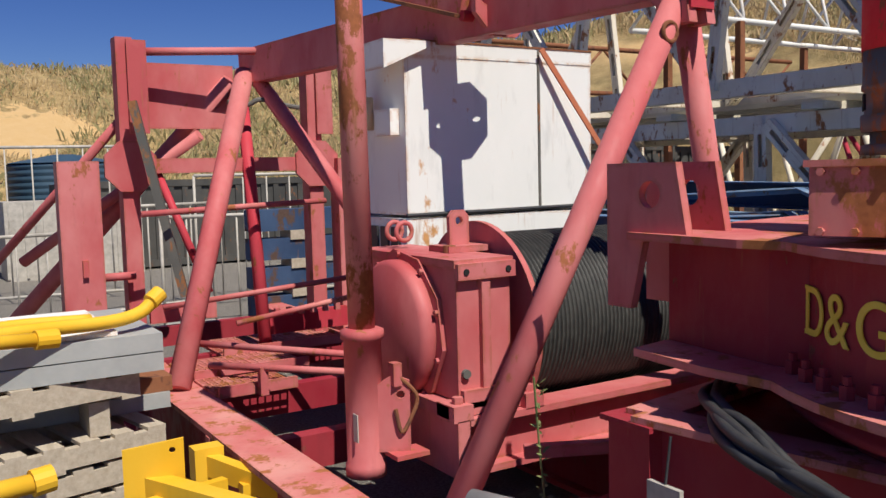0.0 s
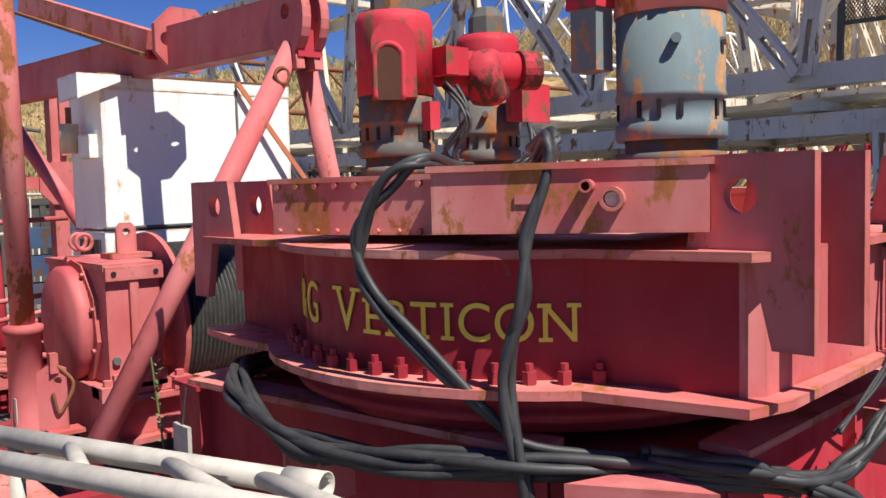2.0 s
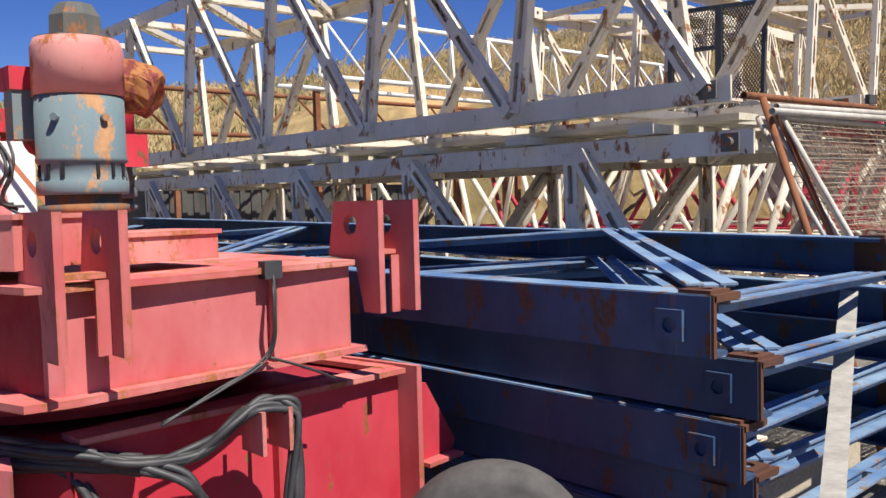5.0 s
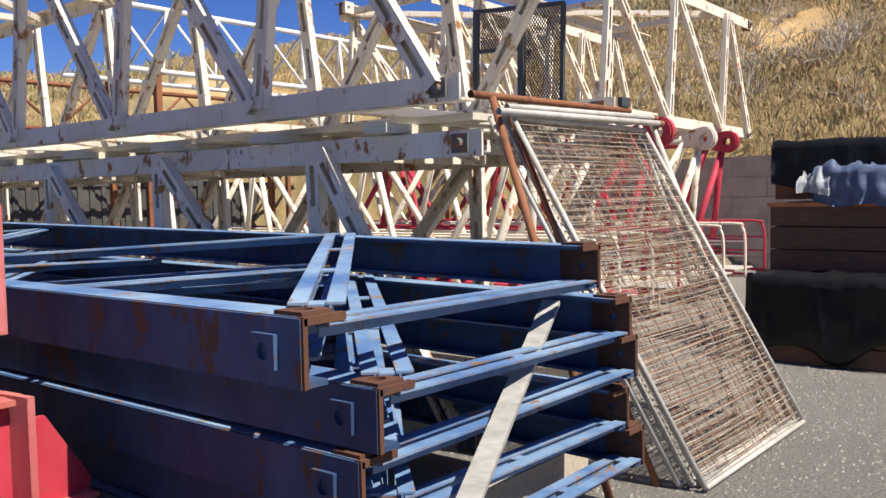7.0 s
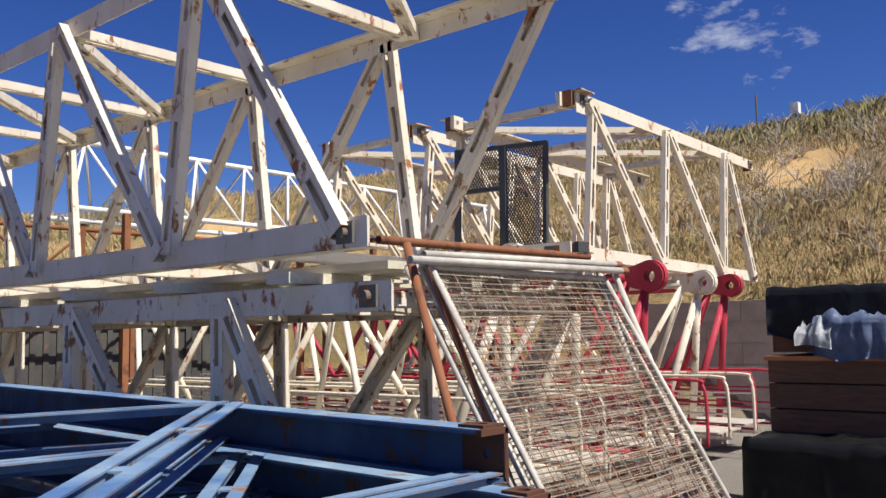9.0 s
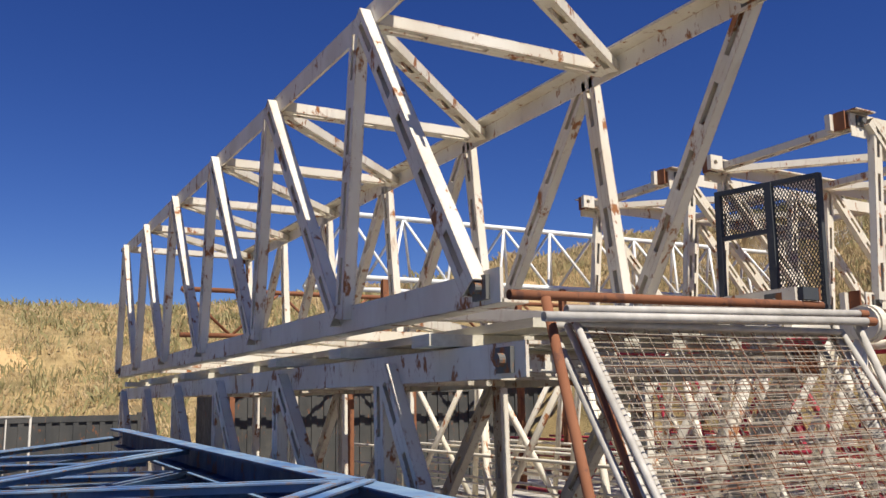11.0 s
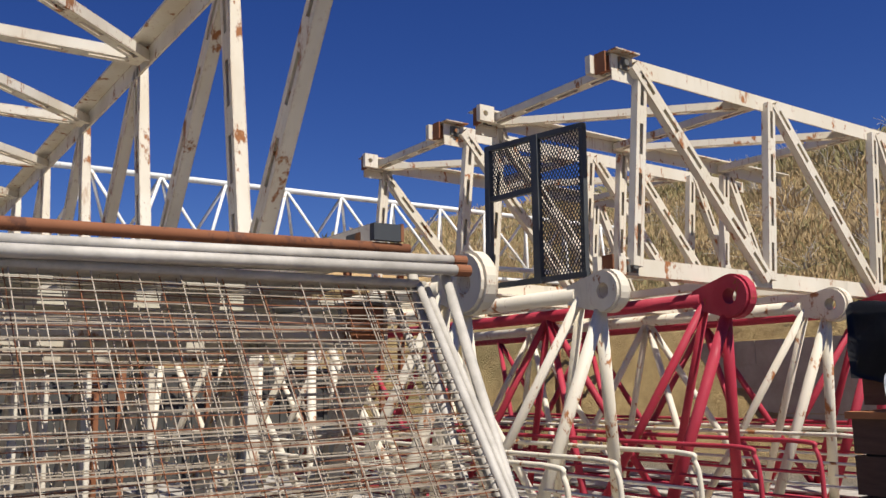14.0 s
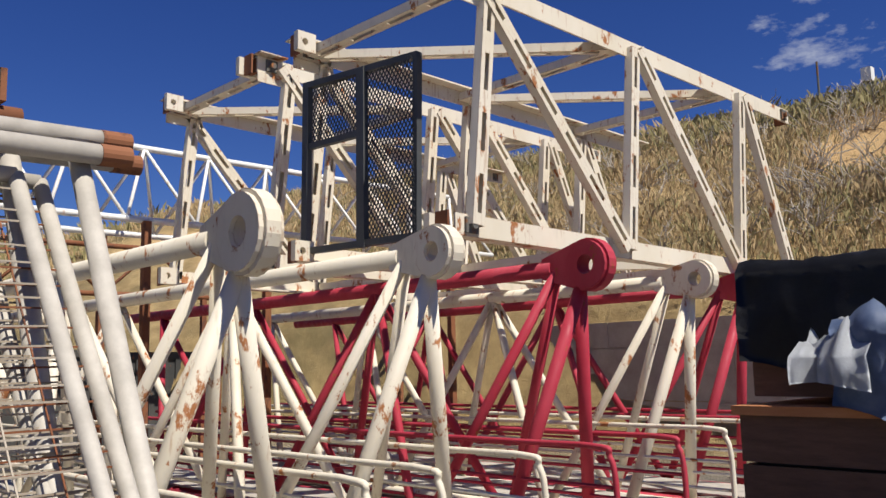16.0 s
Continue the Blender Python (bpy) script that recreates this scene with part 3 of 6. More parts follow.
sec_a.matrix_basis = pose(14.22, 5.25, 3.09, 0, 0, -90) @ Matrix.Rotation(radians(-0.9), 4, "X")
sec_b = lattice_section("white lattice section lying on boom sections", 6.25, 2.1, 2.16, sec_nodes, sec_nodes, CREAM, group="white sections on the booms", left_way=1, right_way=1, first=True, left_lean=0.2, right_lean=0.2)
sec_b.matrix_basis = pose(14.25, 8.1, 3.1, 0, 0, -90) @ Matrix.Rotation(radians(-0.9), 4, "X")


# ---- tubular booms ----
def eye_plate(parent, at, mat, big=0.2):
    bm = B()
    m = axes(Vector(at) - Vector((0.05, 0, 0)), (0, 1, 0), (0, 0, 1))
    poly = [(big * math.cos(a), big * math.sin(a)) for a in np.linspace(radians(75), radians(285), 14)] + [(0.5, -0.09), (0.5, 0.09)]
    holed(bm, poly, (0, 0), big * 0.36, m, 0.1)
    eye = part("eye_plate", bm, mat, parent)
    for dx in (-0.085, 0.052):
        bm = B()
        ring = [(big * 0.9 * math.cos(a), big * 0.9 * math.sin(a)) for a in np.linspace(0, 2 * math.pi, 21)[:-1]]
        holed(bm, ring, (0, 0), big * 0.361, axes(Vector(at) + Vector((dx, 0.0, 0)), (0, 1, 0), (0, 0, 1)), 0.033)
        part("eye_boss", bm, mat, eye)
    return eye


def boom(label, xa, y0, length, ztop, mat, half=0.62, r=0.06, big=0.2):
    """A triangular tubular boom lying along y, its upper chord ending in a pin eye."""
    e = thing("boom_section", (xa, y0, 0), label, "crane boom", "tubular boom sections")
    zb = 0.4
    top = lambda y: Vector((xa, y, ztop))
    low = lambda s, y: Vector((xa + s * half, y, zb))
    part("top_chord", tube(B(), top(y0 + 0.4), top(y0 + length), 0.075, 16), mat, e, smooth=True)
    eye_plate(e, (xa, y0, ztop), mat, big)
    for s in (-1, 1):
        part("bottom_chord", tube(B(), low(s, y0 + 0.1), low(s, y0 + length), r, 14), mat, e, smooth=True)
        part("end_leg", tube(B(), top(y0 + 0.12) - Vector((0, 0, big * 0.85)), low(s, y0 + 0.6), 0.058, 14), mat, e, smooth=True)
        n = int((length - 0.4) / 1.25)
        for i in range(n):
            ya, yb = y0 + 0.35 + i * 1.25, y0 + 0.35 + (i + 1) * 1.25
            p, q = (top(ya), low(s, yb)) if i % 2 == 0 else (low(s, ya), top(yb))
            part("side_brace", tube(B(), p, q, 0.045, 10), mat, e, smooth=True)
        zr = 1.32
        x = xa + s * half * 0.78
        pts = [(x, y0 + length, zr), (x, y0 + 1.0, zr), (x, y0 - 0.3, zr), (x, y0 - 0.45, zr - 0.07), (x, y0 - 0.5, zr - 0.3), (x, y0 - 0.5, zb)]
        part("handrail", path_tube(B(), pts, 0.024), mat, e, smooth=True)
        for z in (zr - 0.3, zr - 0.55):
            part("handrail", tube(B(), (x, y0 - 0.48, z), (x, y0 + length, z), 0.016, 8), mat, e, smooth=True)
        part("rail_foot", beam(B(), (x, y0 - 0.5, zb + 0.02), (x, y0 + 0.2, zb + 0.02), 0.04, 0.04), mat, e)
    for i in range(int(length / 1.25)):
        ya = y0 + 0.2 + i * 1.25
        part("cross_tie", tube(B(), low(-1, ya), low(1, ya), 0.035, 10), mat, e, smooth=True)
        part("bottom_brace", tube(B(), low(-1 if i % 2 else 1, ya), low(1 if i % 2 else -1, ya + 1.25), 0.03, 8), mat, e, smooth=True)
    part("walkway", box(B(), (xa - half * 0.7, y0 - 0.3, zb + 0.06), (xa + half * 0.7, y0 + length, zb + 0.085)), GALV, e, "galvanised walkway mesh")
    for y in (y0 + 0.5, y0 + length - 0.7):
        part("skid", box(B(), (xa - half - 0.12, y, 0), (xa + half + 0.12, y + 0.2, zb - r + 0.01)), TIMBER, e, "grey timber skid")
    return e


boom("white tubular boom section with a large pin eye", 12.03, 2.45, 9.0, 2.76, CREAM, big=0.26)
boom("white tubular boom section beside the red one", 13.63, 2.52, 9.0, 2.77, CREAM)
boom("dark red tubular boom section with a pin eye", 15.4, 2.5, 9.0, 2.785, RED_TUBE, big=0.23)
boom("white tubular boom section beside a wall", 17.35, 2.6, 9.0, 2.77, CREAM)
boom("dark red tubular boom section beside a block wall", 18.75, 2.75, 9.0, 2.77, RED_TUBE)


# ---- turntable ----
CX, CY = 3.45, 1.31


def arc(r, a0, a1, n=14):
    return [(CX + r * math.cos(radians(a)), CY + r * math.sin(radians(a))) for a in np.linspace(a0, a1, n)]


def flat(bm, poly, z0, z1):
    return prism(bm, poly, Matrix.Translation((0, 0, z0)), z1 - z0)


def lug_plate(parent, at, way, mat=RED, h=0.49, w=0.34, drop=0.24):
    """A tall lug plate with an eye; way is the plate's wide direction, at its top outer corner."""
    x = Vector((*way, 0)).normalized()
    m = axes(at, x, (0, 0, 1))
    poly = [(0, 0), (w * 0.88, 0), (w * 1.02, -h + drop), (w * 0.48, -h + drop - 0.01), (w * 0.48, -h), (0, -h)]
    bm = B()
    holed(bm, poly, (w * 0.56, -0.105), 0.045, m, 0.032)
    return part("lug_plate", bm, mat, parent)


def turntable():
    e = thing("turntable", (CX, CY, 1.1), "faded red crane turntable with yellow company lettering, on a red pedestal", "crane turntable")
    web = [(2.80, 2.45), (2.74, 2.0)] + arc(0.893, 142, 231) + [(2.99, 0.17), (3.04, 0.14), (4.29, 0.225), (4.25, 1.3), (4.1, 2.62)]
    part("body", flat(B(), web, 1.262, 1.62), RED, e, smooth=False)
    # lettered front strip, shade put into its deep red
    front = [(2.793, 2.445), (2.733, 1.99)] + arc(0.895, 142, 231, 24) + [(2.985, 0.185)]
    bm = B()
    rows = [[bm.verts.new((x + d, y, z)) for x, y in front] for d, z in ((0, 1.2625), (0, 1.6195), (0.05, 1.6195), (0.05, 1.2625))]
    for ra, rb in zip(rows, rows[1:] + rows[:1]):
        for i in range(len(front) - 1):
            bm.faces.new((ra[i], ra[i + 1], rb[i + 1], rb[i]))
    part("front_web", bm, RED_SHADE, e, "deep red front with the lettering, darkened for shade")
    top = [(2.62, 2.47), (2.60, 2.0)] + arc(0.985, 146, 229) + [(2.915, 0.11), (3.0, 0.07), (4.3, 0.19), (4.32, 1.3), (4.15, 2.68)]
    part("top_plate", flat(B(), top, 1.62, 1.645), RED_WORN, e, "sun-faded rusty top plate")
    bot = [(2.60, 2.42), (2.56, 2.1)] + arc(1.035, 148, 229) + [(2.895, 0.105), (3.05, 0.075), (4.36, 0.2), (4.3, 1.3), (4.15, 2.68)]
    part("bottom_flange", flat(B(), bot, 1.235, 1.262), RED_WORN, e)
    # ring and bolts share the red darkened for shade
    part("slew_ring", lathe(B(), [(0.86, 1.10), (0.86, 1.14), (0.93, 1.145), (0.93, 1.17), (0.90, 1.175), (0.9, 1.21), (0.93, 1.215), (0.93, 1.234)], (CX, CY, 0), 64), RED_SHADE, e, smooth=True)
    for a in range(143, 236, 6):
        ca, sa = math.cos(radians(a)), math.sin(radians(a))
        b = part("bolt", tube(B(), (CX + 0.945 * ca, CY + 0.945 * sa, 1.262), (CX + 0.945 * ca, CY + 0.945 * sa, 1.30), 0.021, 6), RED_SHADE, e)
        part("bolt_end", tube(B(), (CX + 0.945 * ca, CY + 0.945 * sa, 1.30), (CX + 0.945 * ca, CY + 0.945 * sa, 1.322), 0.012, 8), RED_SHADE, b)
    # side stiffener and recess seam on the flat side
    part("stiffener", beam(B(), (3.87, 0.165, 1.27), (3.87, 0.165, 1.62), 0.025, 0.03, (0, 1, 0)), RED, e)
    # lugs
    for at, way in (((2.665, 2.58, 1.875), (0.05, -1)), ((2.87, 2.60, 1.875), (0.05, -1))):
        lug_plate(e, at, way)
    for at, way in (((2.97, -0.02, 1.888), (-0.02, 1)), ((3.17, -0.05, 1.888), (-0.02, 1))):
        lug_plate(e, at, way)
    for at, way in (((4.355, 0.09, 1.9), (-0.06, 1)), ((4.52, 0.05, 1.9), (-0.06, 1))):
        lug_plate(e, at, way)
    for x0, x1, y in ((3.0, 3.17, 0.06), (4.36, 4.52, 0.17)):
        part("lug_shelf", box(B(), (x0, y, 1.66), (x1, y + 0.1, 1.68)), RED_WORN, e)
        part("lug_web", box(B(), (x1 - 0.05, y - 0.02, 1.40), (x1 - 0.002, y - 0.005, 1.655)), RED, e)
    return e


turn = turntable()


def lettering():
    """The raised yellow words on the curved front."""
    row = (("D", 145.4), ("&", 153.8), ("G", 163.5), ("V", 180), ("E", 188), ("R", 194.5), ("T", 200.5), ("I", 205.5), ("C", 210.8), ("O", 218.3), ("N", 226.6))
    for ch, degree in row:
        c = bpy.data.curves.new("letter", "FONT")
        c.body, c.size, c.extrude, c.align_x = ch, 0.205 if ch in "DGV&" else 0.162, 0.002, "CENTER"
        tmp = bpy.data.objects.new("letter", c)
        scene.collection.objects.link(tmp)
        bpy.context.view_layer.update()
        me = bpy.data.meshes.new_from_object(tmp)
        bpy.data.objects.remove(tmp)
        bl = bmesh.new()
        bl.from_mesh(me)
        x0, x1 = min(v.co.x for v in bl.verts), max(v.co.x for v in bl.verts)
        y0, y1 = min(v.co.y for v in bl.verts), max(v.co.y for v in bl.verts)
        k = 0.13 * c.size
        feet = {"I": ((0.5, 0), (0.5, 1)), "N": ((0.08, 0), (0.05, 1), (0.92, 1)), "V": ((0.08, 1), (0.92, 1)), "R": ((0.1, 0), (0.1, 1), (0.92, 0)),
                "T": ((0.5, 0),), "D": ((0.08, 0), (0.08, 1)), "E": ((0.1, 0), (0.1, 1))}.get(ch, ())
        for fx, fy in feet:
            cx, cy = x0 + (x1 - x0) * fx, y0 + 0.006 + (y1 - y0 - 0.012) * fy
            box(bl, (cx - k, cy - 0.006, -0.0021), (cx + k, cy + 0.006, 0.0023))
        bl.to_mesh(me)
        bl.free()
        me.materials.append(LETTER)
        ob = new("letter", me)
        ob.parent = turn
        ob.matrix_parent_inverse = Matrix.Translation(turn.location).inverted()
        a = radians(degree)
        pos = Vector((CX + 0.9005 * math.cos(a), CY + 0.9005 * math.sin(a), 1.375))
        ob.matrix_basis = axes(pos, Vector((-math.sin(a), math.cos(a), 0)), (0, 0, 1))
        ob.scale = (0.95, 1, 1)


lettering()


def pedestal():
    e = thing("pedestal", (3.6, 1.3, 0), "deep red plated steel pedestal under the turntable", "crane base")
    lo, hi = (-0.78, -0.94), (1.1, 1.1)
    R = Matrix.Translation((3.45, 1.31, 0)) @ Matrix.Rotation(radians(9), 4, "Z")
    ring = [(-0.5, lo[1]), (hi[0], lo[1] - 0.12), (hi[0], hi[1]), (lo[0], hi[1]), (lo[0], -0.55)]
    # only the sunlit south web keeps deep red, the others are darkened for shade
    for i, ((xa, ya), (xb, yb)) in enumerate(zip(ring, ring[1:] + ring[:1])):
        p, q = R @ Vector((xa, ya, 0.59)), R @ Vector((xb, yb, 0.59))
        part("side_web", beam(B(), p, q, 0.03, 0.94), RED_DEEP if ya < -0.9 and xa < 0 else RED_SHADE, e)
        if xa > -0.6 or ya > 0:
            part("top_flange", beam(B(), p + Vector((0, 0, 0.484 + 0.003 * i)), q + Vector((0, 0, 0.484 + 0.003 * i)), 0.15, 0.024), RED_WORN, e)
        part("bottom_flange", beam(B(), p - Vector((0, 0, 0.485)), q - Vector((0, 0, 0.485)), 0.2, 0.03), RED_WORN, e)
    # deck darkened for the shade below the turntable
    part("deck", prism(B(), [(x * 0.97, y * 0.97) for x, y in ring], R @ Matrix.Translation((0, 0, 1.0)), 0.05), RED_SHADE, e)
    part("end_plate", box(B(), (hi[0] + 0.0, lo[1] - 0.26, 0.1), (hi[0] + 0.035, lo[1] + 0.25, 1.1), R), RED, e)
    part("inner_web", box(B(), (0.35, lo[1] - 0.12, 0.14), (0.37, lo[1] - 0.02, 1.05), R), RED_DEEP, e)
    for y in (lo[1] - 0.3,):
        bm = B()
        prism(bm, [(0.035, 0.62), (0.3, 0.62), (0.32, 0.67), (0.1, 1.0), (0.035, 1.0)], R @ axes((hi[0], y + 0.1, 0), (1, 0, 0), (0, 0, 1)), 0.03)
        part("gusset", bm, RED_DEEP, e)
        part("gusset_foot", box(B(), (hi[0] + 0.036, y, 0.6), (hi[0] + 0.3, y + 0.2, 0.62), R), RED, e)
    # boxed corner stiffener and small cable lugs
    bm = B()
    flat(bm, [(2.66, 0.5), (2.87, 0.17), (2.93, 0.42)], 0.1, 1.04)
    part("corner_stiffener", bm, RED, e)
    for x, y in ((3.72, 0.13), (3.84, 0.13)):
        part("cable_lug", box(B(), (x, y - 0.1, 0.93), (x + 0.018, y + 0.06, 1.1)), RED, e)
    for x, y in ((2.42, 1.42), (2.44, 1.25)):
        part("cable_lug", box(B(), (x - 0.05, y, 0.86), (x + 0.08, y + 0.018, 1.02)), RED, e)
    # corner box and cap in the shade-darkened red
    part("corner_box", box(B(), (2.45, 2.2, 0.1), (2.72, 2.38, 1.055)), RED_SHADE, e)
    part("corner_cap", box(B(), (2.43, 2.18, 1.056), (2.74, 2.40, 1.074)), RED_SHADE, e)
    return e


pedestal()


def gear_slab(label, at, way, length, depth, z0, z1, bolts=True, port=False):
    e = thing("gearbox_cover", at + (z0,), label, "gearbox", "slew gearbox covers")
    x = Vector((*way, 0)).normalized()
    y = Vector((-x.y, x.x, 0))
    m = axes((*at, 0), x, y)
    part("casing", box(B(), (0, 0, z0), (length, depth, z1 - 0.018), m), RED_WORN, e)
    part("lid", box(B(), (-0.012, -0.012, z1 - 0.018), (length + 0.012, depth, z1), m), RED_WORN, e, "rusty lid rim")
    if bolts:
        n = int(length / 0.085)
        for i in range(n + 1):
            for z in (z0 + 0.012, z1 - 0.03):
                c = m @ Vector((0.03 + i * (length - 0.06) / n, 0, z))
                part("bolt", bolt(B(), c, -y, 0.011, 0.014), RED_WORN, e)
    if port:
        c = m @ Vector((0.505, 0, (z0 + z1) / 2 - 0.005))
        part("port", tube(B(), c, c - y * 0.05, 0.032, 20, hollow=0.01), RED_WORN, e)
        part("sight_glass", tube(B(), c, c - y * 0.03, 0.02, 16), BOX_WHITE, e, "milky sight glass")
        c = m @ Vector((0.44, 0, (z0 + z1) / 2 + 0.03))
        part("drain_pipe", tube(B(), c, c - y * 0.06, 0.018, 14, hollow=0.006), RED_WORN, e)
        part("name_plate", box(B(), (0.24, -0.006, (z0 + z1) / 2 - 0.015), (0.32, 0.0, (z0 + z1) / 2 + 0.01), m), RED, e)
    return e


gear_slab("faded red bolted slew gearbox cover", (2.53, 1.715), (0.24, -0.70), 0.72, 0.66, 1.675, 1.868)
gear_slab("faded red slew gearbox with sight glass and rusty rim", (2.545, 0.872), (0.381, -0.637), 0.745, 0.55, 1.692, 1.882, bolts=False, port=True)
gear_slab("low red rusty cover plate on the turntable", (3.35, 0.36), (1, 0.12), 0.42, 0.4, 1.68, 1.80, bolts=False)


def slew_motor(label, x, y, r, z0, z1, low, high, cap, split):
    e = thing("slew_motor", (x, y, z0), label, "electric motor", "slew motors")
    zs = z0 + (z1 - z0) * split
    part("base_flange", lathe(B(), [(r * 1.02, z0), (r * 1.02, z0 + 0.03), (r * 0.85, z0 + 0.035), (r * 0.85, z0 + 0.07)], (x, y, 0)), DARKMETAL, e, "dark rusty base flange", smooth=True)
    part("lower_casing", lathe(B(), [(r, z0 + 0.07), (r * 1.03, z0 + 0.08), (r * 1.03, z0 + 0.12), (r * 0.96, z0 + 0.125), (r * 0.96, z0 + 0.19), (r * 1.02, z0 + 0.195), (r * 1.02, z0 + 0.21), (r, z0 + 0.215), (r, zs)], (x, y, 0)), low, e, smooth=True)
    part("upper_casing", lathe(B(), [(r * 1.03, zs), (r * 1.03, z1 - 0.05), (r * 0.95, z1 - 0.015), (r * 0.6, z1)], (x, y, 0)), high, e, smooth=True)
    if cap:
        part("cap", lathe(B(), [(r * 0.92, z1 - 0.022), (r * 0.92, z1 - 0.008), (r * 0.62, z1), (r * 0.6, z1 + 0.075), (r * 0.42, z1 + 0.12), (r * 0.38, z1 + 0.125)], (x, y, 0), 8), DARKMETAL, e, "grey weathered cap")
    # vent slots are raised bars, coloured black as the shade inside
    for i in range(16):
        a = 2 * math.pi * i / 16
        if i % 4 == 3:
            continue
        c = Vector((x + r * 0.965 * math.cos(a), y + r * 0.965 * math.sin(a), z0 + 0.135))
        part("vent_slot", beam(B(), c, c + Vector((0, 0, 0.05)), 0.012, 0.012, (math.cos(a), math.sin(a), 0)), DARK, e)
    for da in (-140, -80, -110):
        a = radians(da)
        c = Vector((x + r * math.cos(a), y + r * math.sin(a), zs - 0.09))
        if da != -110:
            part("lifting_boss", tube(B(), c, c + Vector((math.cos(a), math.sin(a), 0)) * 0.018, 0.015, 10), low, e)
    return e


m1 = slew_motor("slew motor with red top, brake scroll and grey weathered base", 3.16, 1.8, 0.15, 1.88, 2.53, DARKMETAL, MOTOR_RED, True, 0.48)
slew_motor("slew motor with red top and rusty grey base", 4.0, 2.13, 0.15, 1.88, 2.57, DARKMETAL, MOTOR_RED, True, 0.55)
m3 = slew_motor("large grey-blue slew motor with faded red top", 3.3, 0.6, 0.165, 1.88, 2.56, GREYBLUE, RED_WORN, True, 0.66)


# ---- blue mast frames ----
def blue_frame(label, x0, x1, y0, y1, z, far_y, far_top):
    e = thing("mast_frame", ((x0 + x1) / 2, y0, z), label, "mast frame", "stack of blue mast frames")
    h = 0.235
    left_y, left_z = y0, z
    for x, s in ((x0, 1), (x1, -1)):
        y0, z = (left_y, left_z) if s > 0 else (far_y, far_top - h / 2)
        ze = z if s > 0 else z + 0.014 * (y1 - y0)
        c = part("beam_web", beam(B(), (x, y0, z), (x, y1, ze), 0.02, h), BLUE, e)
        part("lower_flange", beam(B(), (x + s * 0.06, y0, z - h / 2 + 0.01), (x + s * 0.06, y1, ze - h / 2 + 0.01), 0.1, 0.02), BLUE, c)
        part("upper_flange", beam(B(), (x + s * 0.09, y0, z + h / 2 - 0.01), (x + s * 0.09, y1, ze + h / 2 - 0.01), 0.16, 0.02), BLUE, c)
        if s < 0:
            bm = B()
            holed(bm, [(0, -0.1), (0.24, -0.1), (0.24, 0.1), (0, 0.1)], (0.1, 0.0), 0.022, axes((x - 0.012, y0 - 0.01, z), (0, 1, 0), (0, 0, 1)), -0.014)
            part("rusty_cheek", bm, RUST_DARK, c, "brown rusted end with a pin hole")
        # thin strip that paints the flange top in the sunlit blue
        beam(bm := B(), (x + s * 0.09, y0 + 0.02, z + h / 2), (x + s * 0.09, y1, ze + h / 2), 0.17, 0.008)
        part("beam_top", bm, BLUE_FADED_LIT, c, "blue flange top, paler as if sunlit")
        part("end_block", box(B(), (min(x, x + s * 0.014) - 0.006, y0 - 0.012, z - h / 2), (max(x, x + s * 0.014), y0 + 0.03, z + h / 2)), RUST_DARK, c, "rusty end edge")
        bm = B()
        holed(bm, [(-0.07, -0.07), (0.07, -0.07), (0.07, 0.07), (-0.07, 0.07)], (0, 0), 0.035, axes((x + s * 0.08, y0 + 0.08, z + h / 2 + 0.005), (1, 0, 0), (0, 1, 0)), 0.014)
        part("pin_pad", bm, RUST_DARK, c, "rusty pin pad with a hole")
        part("end_lip", box(B(), (min(x, x + s * 0.19), y0 - 0.012, z + h / 2 - 0.024), (max(x, x + s * 0.19), y0 + 0.02, z + h / 2 + 0.0045)), RUST_DARK, c)
        bm = B()
        holed(bm, [(-0.06, -0.06), (0.06, -0.06), (0.06, 0.06), (-0.06, 0.06)], (0, 0), 0.03, axes((x - s * (0.03 if s > 0 else 0.03), y0 + 0.17, z), (0, 1, 0), (0, 0, 1)), 0.022)
        part("pin_plate", bm, BLUE, c)
    y0, right_z = left_y, z
    shift = far_y - left_y
    n = max(2, round((y1 - y0 - 0.3) / 1.9))
    step = (y1 - y0 - 0.3) / n
    hi, lo = left_z + h / 2 + 0.03, right_z - h / 2 + 0.05
    for i in range(n):
        ya, yb = y0 + 0.08 + i * step, y0 + 0.08 + (i + 1) * step
        far = right_z + h / 2 + 0.045
        p, q = ((x0 + 0.14, ya, hi), (x1 - 0.12, yb, far)) if i % 2 == 0 else ((x1 - 0.12, ya, far), (x0 + 0.14, yb, hi))
        # lacing in the worn blue, lightened as if in sun
        part("lacing", twin(B(), p, q, 0.2), BLUE_FADED_LIT, e)
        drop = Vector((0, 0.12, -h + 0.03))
        part("lower_lacing", twin(B(), Vector(p) + drop, Vector(q) + drop, 0.18), BLUE_FADED_LIT, e)
        part("cross_member", twin(B(), (x0 + 0.1, ya, hi - 0.06), (x1 - 0.06, ya + shift, lo - 0.01), 0.19), BLUE_FADED_LIT, e)
    return e


for x0, x1, z, y, far_y, far_top, y1 in (
        (4.95, 7.33, 1.39, -1.15, -0.92, 1.61, 9.4), (5.3, 7.5, 1.09, -1.15, -1.02, 1.31, 7.4), (5.25, 7.55, 0.83, -1.1, -1.03, 1.09, 7.4),
        (5.35, 7.6, 0.6, -1.1, -0.95, 0.77, 5.4), (5.3, 7.75, 0.34, -1.15, -0.97, 0.52, 5.4)):
    blue_frame("blue steel mast frame with lacing paled for sunlight and rusty ends", x0, x1, y, y1, z, far_y, far_top)
